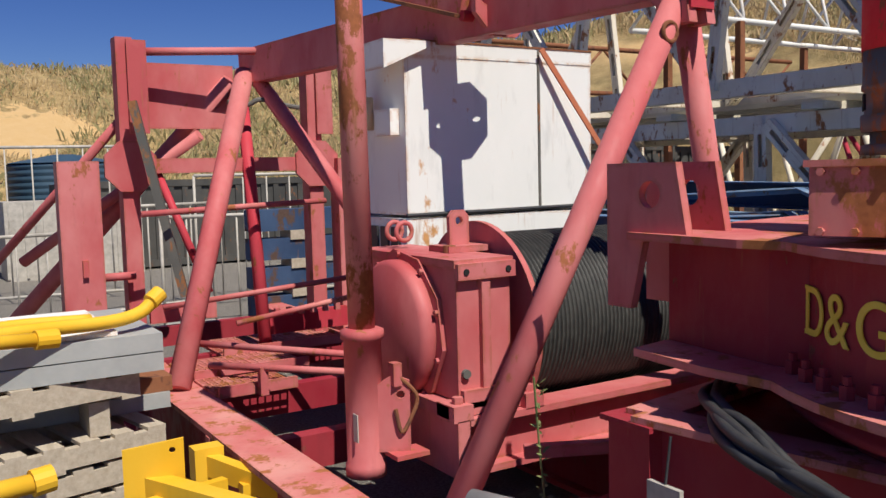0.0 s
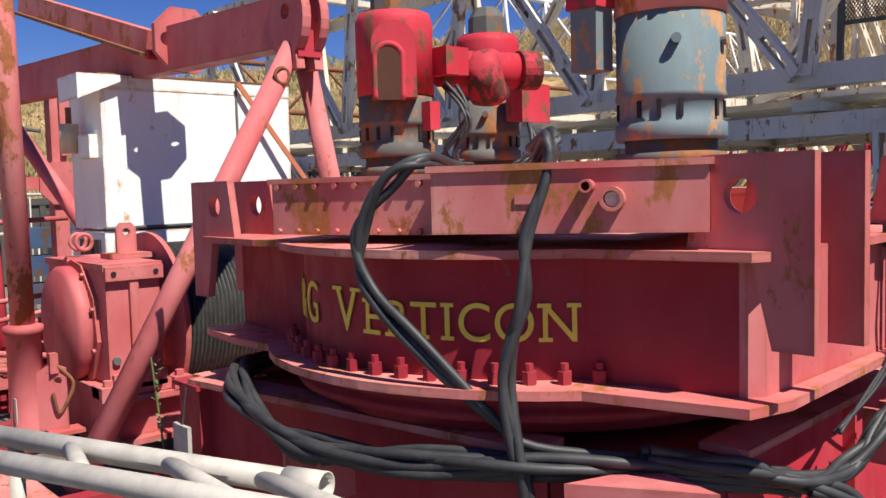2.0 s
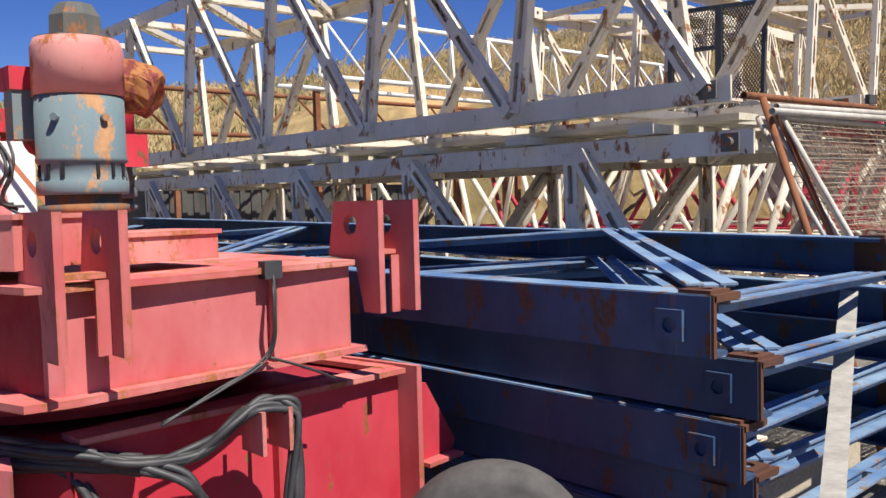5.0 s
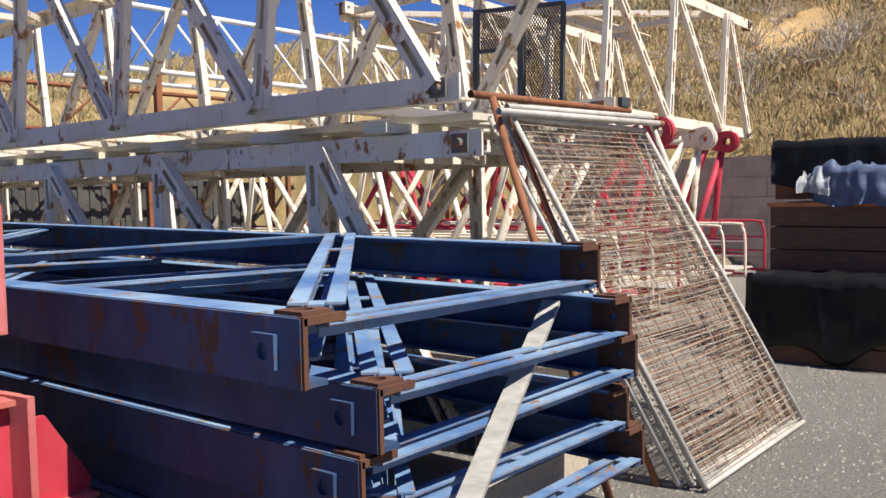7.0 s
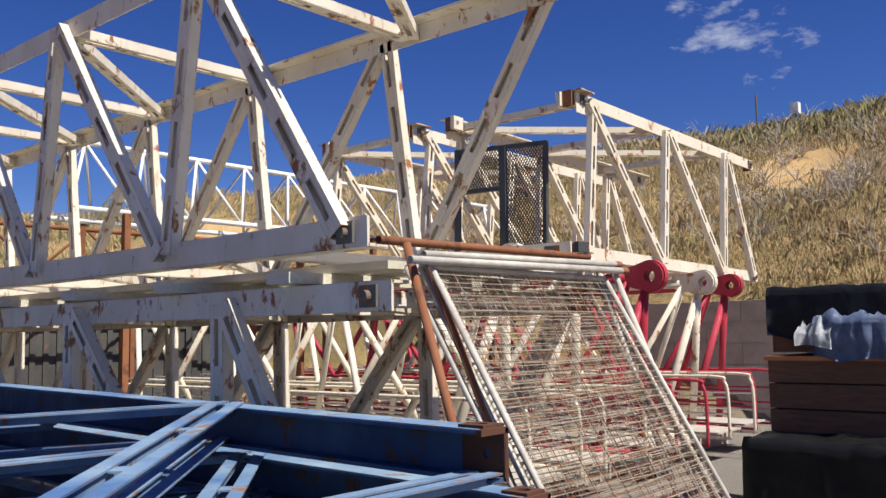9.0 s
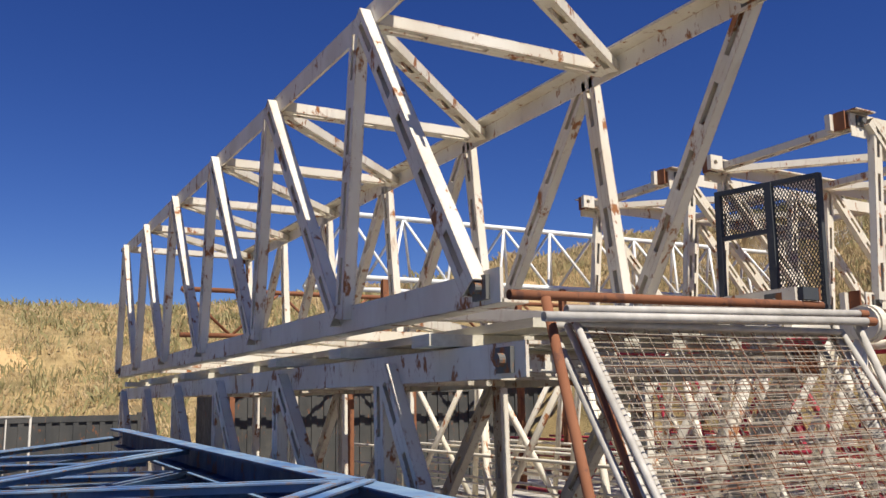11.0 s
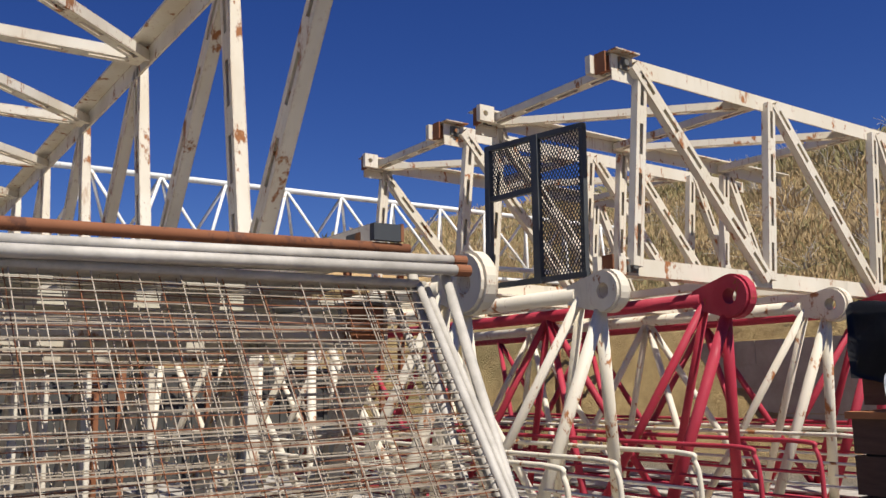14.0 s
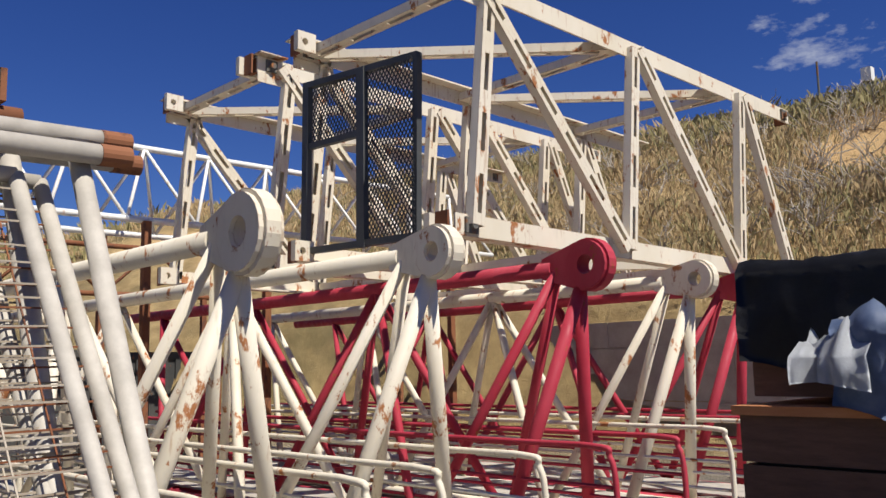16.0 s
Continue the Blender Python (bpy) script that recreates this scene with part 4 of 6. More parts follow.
for y in (-0.4, 4.6):
    solo("sleeper", box(B(), (4.9, y, 0), (8.1, y + 0.2, 0.235)), TIMBER, "grey timber sleeper under the blue frames", "timber sleeper", "timber sleepers")


# ---- fence panels ----
def fence_panel(label, x0, x1, ytop, ztop, ybot, zbot, mesh_mat):
    e = thing("fence_panel", ((x0 + x1) / 2, ybot, zbot), label, "fence panel", "leaning fence panels")
    a, b, c, d = Vector((x0, ytop, ztop)), Vector((x1, ytop, ztop)), Vector((x1 + 0.25, ybot, zbot)), Vector((x0 + 0.25, ybot, zbot))
    for p, q in ((a, b), (b, c), (c, d), (d, a)):
        part("frame_tube", tube(B(), p, q, 0.019, 12), GALV, e, smooth=True)
    bm = B()
    rnd = random.Random(int(x0 * 1000))
    for i in range(1, 56):
        t = (i + rnd.uniform(-0.25, 0.25)) / 56
        p, q = a.lerp(d, t), b.lerp(c, t + rnd.uniform(-0.004, 0.004))
        m = p.lerp(q, rnd.uniform(0.3, 0.7)) + Vector((0, rnd.uniform(-0.03, 0.03), rnd.uniform(-0.022, 0.008)))
        beam(bm, p, m, 0.0042, 0.0042)
        beam(bm, m, q, 0.0042, 0.0042)
    for i in range(1, 13):
        t = (i + rnd.uniform(-0.3, 0.3)) / 13
        beam(bm, a.lerp(b, t), d.lerp(c, t + rnd.uniform(-0.02, 0.02)), 0.0036, 0.0036, (0, 1, 0))
    part("mesh_infill", bm, mesh_mat, e)
    return e


for k, (dx, dy, w) in enumerate(((0, 0, 1.98), (0.07, 0.05, 1.98), (0.02, 0.1, 2.0), (0.1, 0.13, 1.93), (-0.03, 0.165, 1.96))):
    fence_panel("galvanised temporary fence panel leaning on the white sections", 8.0 + dx, 8.0 + dx + w, 0.1 + dy, 2.42 - 0.0 * k, -1.15 + dy, 0.03, WIRE if k != 1 else RUST)


# ---- red winch frame ----
post = thing("pipe_post", (2.22, 3.68, 0.55), "flaking red steel pipe post in a sleeve socket", "post")
part("sleeve", lathe(B(), [(0.09, 0.55), (0.09, 0.6), (0.082, 0.61), (0.082, 1.15), (0.095, 1.155), (0.095, 1.19), (0.07, 1.2)], (2.22, 3.68, 0), 24), RED, post, smooth=True)
part("pipe", tube(B(), (2.22, 3.68, 1.18), (2.2, 3.68, 3.4), 0.058, 24), PIPE, post, "flaking rusty pipe", smooth=True)


for x, y, r in ((1.2, 25.5, 1.5), (4.6, 27, 1.5)):
    e = thing("water_tank", (x, y, 0), "dark blue-grey corrugated steel water tank", "water tank", "water tanks")
    prof = []
    for i in range(14):
        prof += [(r, 0.17 * i), (r + 0.03, 0.17 * i + 0.05), (r + 0.03, 0.17 * i + 0.1), (r, 0.17 * i + 0.15)]
    part("shell", lathe(B(), prof, (x, y, 0), 48), TANK, e, smooth=True)
    part("roof", lathe(B(), [(r + 0.05, 2.38), (r * 0.2, 2.62)], (x, y, 0), 48), TANK, e)



# ---- red winch deck, portal and A-frame ----
def winch_frame():
    e = thing("winch_deck", (2.6, 5.0, 0), "faded red winch deck with portal frame, braces and rusty grating", "crane deck")
    def bar(name, p, q, w, h, mat=RED, up=(0, 0, 1)):
        return part(name, beam(B(), p, q, w, h, up), mat, e)
    def rod(name, p, q, r, mat=RED, label=""):
        return part(name, tube(B(), p, q, r), mat, e, label, smooth=True)
    for x in (1.97, 3.75):
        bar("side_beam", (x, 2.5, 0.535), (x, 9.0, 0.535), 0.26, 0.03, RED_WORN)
        # web and foot take the darkened red, shade painted below the pale top
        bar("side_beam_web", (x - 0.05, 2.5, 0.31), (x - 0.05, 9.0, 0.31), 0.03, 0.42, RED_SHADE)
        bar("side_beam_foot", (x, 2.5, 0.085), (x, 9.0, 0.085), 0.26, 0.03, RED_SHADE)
        for y in (3.1, 4.75, 6.4, 8.0):
            bar("web_stiffener", (x - 0.1, y, 0.1), (x - 0.1, y, 0.52), 0.07, 0.07, RED)
    for y in (2.9, 4.5, 5.6, 6.9, 8.4):
        # cross beams darkened the same way for shade
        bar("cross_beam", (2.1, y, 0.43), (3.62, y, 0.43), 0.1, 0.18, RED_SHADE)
    # grating panels of crossed bars
    for x0, x1, y0, y1 in ((2.1, 2.6, 5.4, 5.88), (2.1, 2.9, 5.92, 6.5), (2.5, 3.5, 6.55, 7.2)):
        bm = B()
        n = int((x1 - x0) / 0.05)
        for i in range(n + 1):
            beam(bm, (x0 + i * (x1 - x0) / n, y0, 0.555), (x0 + i * (x1 - x0) / n, y1, 0.555), 0.012, 0.02)
        n = int((y1 - y0) / 0.05)
        for i in range(n + 1):
            beam(bm, (x0, y0 + i * (y1 - y0) / n, 0.556), (x1, y0 + i * (y1 - y0) / n, 0.556), 0.012, 0.02)
        part("grating", bm, RED_WORN, e, "rusty red mesh grating")
        bar("grating_edge", (x0, y0 - 0.02, 0.58), (x1, y0 - 0.02, 0.58), 0.02, 0.07, RED)
    # low rails over the grating
    rod("rail", (2.1, 5.55, 0.72), (2.9, 4.75, 0.70), 0.022)
    rod("rail", (2.12, 5.9, 0.8), (3.1, 4.9, 0.74), 0.022)
    rod("rail", (1.98, 6.6, 1.62), (3.45, 6.75, 1.66), 0.022)
    rod("rail", (2.05, 6.4, 0.98), (3.4, 6.2, 1.1), 0.02)
    rod("rail", (2.3, 5.6, 0.95), (3.4, 5.5, 1.1), 0.018, RED_WORN)
    for x, y in ((2.35, 5.3), (2.75, 4.9)):
        bar("rail_stub", (x, y, 0.55), (x, y, 0.72), 0.05, 0.05)
    bar("toe_board", (2.1, 7.0, 0.85), (2.6, 7.0, 0.85), 0.05, 0.14)
    bar("toe_board", (2.9, 6.75, 0.72), (3.6, 6.75, 0.72), 0.05, 0.16, RED_DEEP)
    for i in range(6):
        bar("cleat", (2.95 + i * 0.1, 6.6, 0.8), (2.95 + i * 0.1, 6.6, 0.86), 0.04, 0.04)
    # portal
    for x in (2.02, 3.5):
        bar("portal_post", (x, 7.1, 0.55), (x, 7.1, 2.9), 0.15, 0.12, RED)
        bar("post_flange", (x + 0.08, 7.0, 2.2), (x + 0.08, 7.0, 2.88), 0.02, 0.14, RED)
        bm = B()
        prism(bm, [(0.2 * math.cos(a), 0.2 * math.sin(a)) for a in np.linspace(radians(22), radians(382), 9)[:-1]], axes((x, 7.02, 1.96), (1, 0, 0), (0, 0, 1)), 0.03)
        part("gusset", bm, RED, e)
    bar("portal_beam", (2.1, 7.05, 1.96), (3.45, 7.05, 1.96), 0.08, 0.11)
    bar("portal_plate", (2.05, 7.25, 2.5), (2.9, 7.25, 2.5), 0.03, 0.5, RED)
    rod("top_bar", (2.1, 7.05, 2.8), (3.02, 6.95, 2.84), 0.03)
    part("short_post", box(B(), (1.5, 6.9, 0.5), (1.78, 7.05, 2.0)), RED, e)
    bar("short_post", (3.72, 7.0, 0.55), (3.72, 7.0, 2.0), 0.16, 0.14)
    part("latch", box(B(), (1.63, 6.87, 1.18), (1.67, 6.9, 1.3)), RED_WORN, e)
    bar("gate_stick", (2.02, 6.85, 2.42), (2.3, 6.75, 1.0), 0.1, 0.06, DARKMETAL)
    rod("portal_foot", (1.78, 6.95, 1.16), (2.0, 6.95, 1.16), 0.03)
    # braces meeting under the beam end
    rod("brace", (2.95, 7.1, 2.68), (1.95, 5.72, 0.55), 0.075)
    rod("brace", (3.02, 7.1, 2.68), (3.55, 5.3, 0.9), 0.06)
    rod("brace", (2.85, 7.15, 2.62), (1.3, 8.6, 0.62), 0.07)
    rod("brace", (2.6, 7.2, 2.2), (1.4, 8.3, 1.2), 0.045)
    rod("brace", (2.0, 7.2, 2.3), (1.0, 8.8, 0.9), 0.035)
    rod("brace", (2.95, 7.2, 2.6), (2.85, 6.6, 0.56), 0.05, RED_DEEP)
    rod("brace", (2.2, 7.1, 2.0), (2.5, 6.8, 1.0), 0.03, RED_DEEP)
    part("shackle_chain", path_tube(B(), [(2.75, 6.95, 2.44), (2.9, 6.93, 2.42), (3.0, 6.9, 2.46), (3.2, 6.9, 2.42), (3.3, 6.85, 2.4)], 0.02), DARKMETAL, e, "dark steel shackles and chain")
    # beam trays by the winch
    for z, x1 in ((0.86, 3.9), (0.62, 3.4)):
        bar("tray_rail", (2.65, 3.1, z - 0.14), (3.0 + x1 * 0.25, 2.35 - 0.0, z - 0.1), 0.05, 0.05, RED)
    return e


winch_frame()


def winch():
    e = thing("winch", (2.9, 3.9, 0.55), "red winch with bolted gearbox and a drum of black wire rope", "winch")
    gb = part("gearbox", box(B(), (2.55, 3.43, 0.87), (2.83, 4.32, 1.45)), RED, e)
    part("top_cover", box(B(), (2.535, 3.42, 1.45), (2.845, 4.33, 1.485)), RED, gb)
    part("front_rib", box(B(), (2.665, 3.405, 0.9), (2.71, 3.43, 1.45)), RED, gb)
    part("top_lip", box(B(), (2.54, 3.395, 1.4), (2.84, 3.43, 1.47)), RED, gb)
    part("foot_lip", box(B(), (2.56, 3.4, 0.84), (2.84, 3.43, 0.92)), RED, gb)
    # bolt holes are solid discs, their inner shade painted black
    for x in (2.58, 2.8):
        part("bolt_hole", tube(B(), (x, 3.4, 1.435), (x, 3.39, 1.435), 0.014, 12), DARK, gb)
    part("drain_plug", tube(B(), (2.585, 3.43, 0.99), (2.585, 3.41, 0.99), 0.02, 16), DARKMETAL, gb, "brass drain plug")
    part("filler_cap", tube(B(), (2.72, 3.75, 1.485), (2.72, 3.75, 1.52), 0.03, 12), RUST, gb)
    part("cover_flange", lathe(B(), [(0.37, 0), (0.37, 0.025)], (2.55, 3.88, 1.14), 10, (-1, 0, 0)), RED, e)
    part("cover_plate", lathe(B(), [(0.32, 0.02), (0.32, 0.075), (0.295, 0.1), (0.0001, 0.1)], (2.55, 3.88, 1.14), 48, (-1, 0, 0)), RED, e, smooth=True)
    for i in range(10):
        a = 2 * math.pi * (i + 0.5) / 10
        part("bolt", bolt(B(), (2.525, 3.88 + 0.345 * math.cos(a), 1.14 + 0.345 * math.sin(a)), (-1, 0, 0), 0.014, 0.016), RED, e)
    for y in (4.22, 4.12):
        bm = B()
        m = axes((2.69, y, 1.54), (1, 0, 0), (0, 0, 1))
        pts = [m @ Vector((0.045 * math.cos(a), 0.045 * math.sin(a) + 0.03, 0)) for a in np.linspace(0, 2 * math.pi, 9)]
        path_tube(bm, pts, 0.012)
        part("eye_bolt", bm, RED, e, smooth=True)
    bm = B()
    holed(bm, [(-0.055, 0), (0.055, 0), (0.055, 0.15), (0.03, 0.18), (-0.03, 0.18), (-0.055, 0.15)], (0, 0.13), 0.02, axes((2.815, 3.83, 1.5), (1, 0, 0), (0, 0, 1)), 0.025)
    part("lifting_lug", bm, RED, e)
    part("lug_base", box(B(), (2.7, 3.72, 1.486), (2.92, 3.9, 1.515)), RED, e)
    for x in (2.94, 4.12):
        part("drum_flange", lathe(B(), [(0.5, 0), (0.5, 0.03)], (x, 3.87, 1.12), 56, (1, 0, 0)), RED, e)
    prof = []
    for i in range(46):
        x = 2.97 + i * 0.025
        prof += [(0.42, x), (0.436, x + 0.008), (0.436, x + 0.017), (0.42, x + 0.025)]
    part("wire_rope", lathe(B(), prof, (0, 3.87, 1.12), 44, (1, 0, 0)), ROPE, e, "greasy black wire rope", smooth=True)
    part("base_rail", box(B(), (2.5, 3.36, 0.552), (2.56, 4.4, 0.805)), RED, e)
    bm = B()
    for z in (0.57, 0.79):
        box(bm, (2.565, 3.36, z - 0.015), (4.3, 3.52, z + 0.015))
    box(bm, (2.565, 3.43, 0.58), (4.3, 3.45, 0.78))
    part("base_rail", bm, RED, e)
    part("base_rail", box(B(), (2.565, 4.2, 0.552), (4.3, 4.35, 0.797)), RED_DEEP, e)
    for x in (2.48, 2.86):
        part("foot", box(B(), (x, 3.36, 0.8), (x + 0.1, 3.5, 0.87)), RED, e)
        part("foot_nut", tube(B(), (x + 0.05, 3.41, 0.87), (x + 0.05, 3.41, 0.9), 0.025, 6), RED, e)
    part("foot_plate", box(B(), (2.48, 3.4, 0.81), (2.9, 4.35, 0.865)), RED, e)
    return e


winch()


def a_frame():
    e = thing("a_frame", (3.4, 4.0, 0.5), "faded red tubular A-frame with a long box beam and eye head", "crane frame")
    part("main_beam", beam(B(), (3.02, 7.25, 2.74), (3.46, 3.12, 2.72), 0.13, 0.27), RED, e)
    for x in (3.39, 3.5):
        bm = B()
        poly = [(0.17 * math.cos(a), 0.2 * math.sin(a)) for a in np.linspace(radians(-60), radians(240), 22)] + [(-0.1, -0.26), (0.1, -0.26)]
        holed(bm, poly, (0, 0.04), 0.04, axes((x, 3.0, 2.72), (0, 1, 0), (0, 0, 1)), 0.05)
        part("eye_head", bm, RED, e)
    part("head_block", box(B(), (3.4, 2.9, 2.52), (3.54, 3.1, 2.66)), RED_DEEP, e)
    part("leg", tube(B(), (3.43, 3.0, 2.58), (2.22, 3.02, 0.5), 0.058, 18), RED, e, smooth=True)
    part("leg", tube(B(), (3.52, 3.05, 2.58), (3.98, 3.1, 0.6), 0.058, 18), RED, e, smooth=True)
    bm = B()
    pts = [Vector((3.33 + 0.04 * math.cos(a), 2.95, 2.42 + 0.04 * math.sin(a))) for a in np.linspace(0, 6.28, 9)]
    part("shackle_ring", path_tube(bm, pts, 0.01), RUST, e)
    # eight-sided cross plate on the beam with a pin hole each side, and the folded tie bar
    half = [(0.0, -0.2), (0.085, -0.2), (0.205, -0.085), (0.205, 0.085), (0.085, 0.2), (0.0, 0.2)]
    for k in (-1, 1):
        bm = B()
        poly = [(k * x, z) for x, z in half]
        holed(bm, poly if k > 0 else poly[::-1], (k * 0.128, 0.0), 0.04, axes((3.40, 4.25, 2.785), (1, 0.106, 0), (0, 0, 1)), 0.035)
        part("pin_plate", bm, RED, e)
    part("pin", tube(B(), (3.2, 4.33, 2.70), (3.3, 4.33, 2.70), 0.03), RED_DEEP, e)
    tb = part("tie_bar", beam(B(), (3.26, 4.35, 2.78), (3.02, 6.1, 3.3), 0.1, 0.14), RED_WORN, e, "tie bar with a rusty flange")
    part("tie_bar_flange", beam(B(), (3.24, 4.35, 2.7), (3.0, 6.1, 3.22), 0.16, 0.02), RUST, tb)
    return e


a_frame()

bm = B()
holed(bm, [(-0.09, -0.17), (0.09, -0.17), (0.09, 0.14), (0.02, 0.17), (-0.09, 0.1)], (0.05, 0.08), 0.018, axes((2.3, 3.6, 0.83), (0.9, -0.45, 0), (0, 0, 1)), 0.02)
part("hinge_plate", bm, RED, post)
part("hinge_plate", box(B(), (2.28, 3.5, 0.64), (2.44, 3.62, 0.66)), RED_WORN, post)
part("latch_arm", box(B(), (2.3, 3.55, 0.95), (2.34, 3.6, 1.05)), RED, post)
part("chain", path_tube(B(), [(2.33, 3.56, 0.99), (2.4, 3.53, 0.9), (2.37, 3.54, 0.8), (2.33, 3.55, 0.75), (2.31, 3.56, 0.85)], 0.009), RUST, post, "rusty latch chain")
part("label_patch", box(B(), (2.145, 3.6, 0.72), (2.15, 3.64, 0.84)), GALV, post, "pale tape patch")


def cabinet():
    e = thing("steel_box", (3.7, 5.1, 0.55), "white steel box with rust streaks and an orange strap", "steel box")
    b = part("body", box(B(), (3.02, 4.66, 1.62), (4.4, 5.24, 2.52)), BOX_WHITE, e)
    part("lid", box(B(), (3.016, 4.656, 2.52), (4.404, 5.244, 2.61)), BOX_WHITE, e)
    part("base", box(B(), (3.0, 4.64, 0.55), (4.4, 5.26, 1.60)), BOX_WHITE, e)
    # narrow dark line down the front face
    part("dark_line", box(B(), (3.965, 4.65, 1.62), (3.98, 4.662, 2.6)), DARKMETAL, b)
    part("edge_rim", box(B(), (3.012, 4.652, 2.605), (4.408, 5.248, 2.616)), RUST, b, "rusty top edge")
    part("rope_line", tube(B(), (3.0, 4.635, 1.62), (4.4, 4.635, 1.63), 0.011, 8), RUBBER, b, "dark rope round the box")
    part("strap", beam(B(), (3.97, 4.62, 2.6), (4.47, 4.55, 1.9), 0.035, 0.012, (0, 1, 0)), ORANGE, e, "orange strap")
    bm = prism(B(), [(0, -0.16), (0.3, -0.03), (0.3, 0), (0, 0)], axes((2.86, 4.6, 2.6), (1, 0, 0), (0, 0, 1)), -0.36)
    part("hood", bm, BOX_WHITE, e, "projecting hood with rust runs")
    part("bracket", box(B(), (2.96, 4.73, 2.08), (3.02, 4.93, 2.23)), BOX_WHITE, e)
    part("lamp_arm", beam(B(), (2.93, 5.0, 2.42), (2.93, 5.0, 2.3), 0.03, 0.03, (0, 1, 0)), RUST, e, "rusty lamp arm")
    part("lamp_can", tube(B(), (2.93, 5.0, 2.12), (2.93, 5.0, 2.31), 0.06), CREAMPART, e, "cream plastic lamp can", smooth=True)
    for i in range(3):
        part("vent_handle", box(B(), (2.985, 4.72 + i * 0.13, 1.35), (3.0, 4.81 + i * 0.13, 1.55)), RUBBER, e)
    return e


cabinet()


# ---- motor fittings and cables ----
def arch(w, h, n=12):
    return [(w, 0), *[(w * math.cos(a), h - w + w * math.sin(a)) for a in np.linspace(0, math.pi, n)], (-w, 0)]


face = axes((3.05, 1.665, 2.17), (0.79, -0.61, 0), (0, 0, 1))
part("brake_cover", prism(B(), arch(0.085, 0.29), face @ Matrix.Translation((0, 0, -0.06)), 0.10), MOTOR_RED, m1)
part("cover_flange", prism(B(), arch(0.045, 0.20), face @ Matrix.Translation((-0.02, -0.01, 0.04)), 0.012), RUST_DARK, m1, "rust-eaten cover plate")
part("cover_rim", path_tube(B(), [face @ Vector((x - 0.02, y - 0.01, 0.045)) for x, y in arch(0.052, 0.21, 9)], 0.012, 8), MOTOR_RED, m1, smooth=True)
part("side_box", box(B(), (3.17, 1.6, 2.05), (3.22, 1.65, 2.16)), MOTOR_RED, m1)
def corroded(bm, amount, scale, seed):
    """Push a surface in and out where rust has eaten it."""
    for v in bm.verts:
        k = noise.fractal(v.co * scale + Vector((seed, 0, 0)), 1.0, 2.0, 4) * amount
        v.co += Vector((noise.noise(v.co * scale), noise.noise(v.co * scale + Vector((5, 1, 2))), noise.noise(v.co * scale + Vector((1, 7, 3))))) * amount + Vector((k, k, k)) * 0.5
    return bm


blow = thing("blower", (3.5, 1.66, 2.3), "bright red corroded blower motor between the slew motors", "blower motor")
part("fan_casing", corroded(lathe(B(), [(0.05, -0.07), (0.1, -0.065), (0.115, -0.03), (0.118, 0.0), (0.112, 0.04), (0.09, 0.065), (0.04, 0.07)], (3.5, 1.62, 2.27), 28, (0.5, -0.85, 0.1)), 0.014, 22, 3), FLAKED, blow, "corroded red fan casing", smooth=True)
part("motor_body", tube(B(), (3.32, 1.72, 2.31), (3.72, 1.6, 2.31), 0.075, 18), MOTOR_RED, blow, smooth=True)
part("terminal_box", box(B(), (3.26, 1.6, 2.27), (3.38, 1.7, 2.38)), MOTOR_RED, blow)
part("grille", tube(B(), (3.66, 1.6, 2.31), (3.74, 1.57, 2.31), 0.082, 18), FLAKED, blow)
jb = thing("junction_box", (4.05, 1.92, 2.15), "red terminal box with cables on a slew motor", "junction box")
part("case", box(B(), (3.93, 1.84, 2.13), (4.1, 1.94, 2.29)), MOTOR_RED, jb)
part("lid", box(B(), (3.92, 1.825, 2.12), (4.11, 1.84, 2.30)), MOTOR_RED, jb)
jb = thing("junction_box", (3.15, 0.75, 2.2), "grey and red terminal box on the large motor", "junction box")
part("case", box(B(), (3.09, 0.72, 2.17), (3.17, 0.82, 2.43)), GREYBLUE, jb)
part("lid", box(B(), (3.08, 0.71, 2.36), (3.17, 0.83, 2.45)), MOTOR_RED, jb)
chunk = thing("rust_housing", (3.55, 0.75, 2.3), "crumbling rust-brown fan housing beside the large motor", "motor housing")
part("shell", corroded(lathe(B(), [(0.05, -0.11), (0.105, -0.10), (0.115, -0.05), (0.12, 0.0), (0.115, 0.06), (0.1, 0.10), (0.085, 0.115), (0.06, 0.118), (0.02, 0.10)], (3.56, 0.72, 2.4), 32, (0.62, -0.55, -0.35)), 0.02, 16, 8), FLAKED_BROWN, chunk)


def cable(points, r=0.014, n=1, spread=0.03, seed=0, label="black rubber power cable hanging on the turntable"):
    rnd = random.Random(seed)
    for k in range(n):
        pts = []
        for p in points:
            pts.append(tuple(c + rnd.uniform(-spread, spread) * (1.0 if n > 1 else 0) for c in p))
        solo("power_cable", path_tube(B(), pts, r, 8), RUBBER, label, "cable", "power cables", smooth=True)


OUT = [(2.9, 1.1, 1.88), (2.6, 0.95, 1.91), (2.51, 1.0, 1.84), (2.47, 1.1, 1.70), (2.46, 1.08, 1.54), (2.5, 0.92, 1.39), (2.62, 0.72, 1.18), (2.70, 0.64, 1.10), (2.95, 0.42, 1.04), (3.12, 0.3, 0.92), (3.2, 0.2, 0.7)]
cable(OUT, 0.0135, 3, 0.02, 1)
cable([(2.95, 0.85, 1.92), (2.78, 0.62, 1.95), (2.71, 0.60, 1.85), (2.67, 0.62, 1.70), (2.64, 0.63, 1.5), (2.62, 0.65, 1.3), (2.63, 0.64, 1.12), (2.66, 0.62, 0.9), (2.66, 0.6, 0.5)], 0.0145, 3, 0.022, 2)
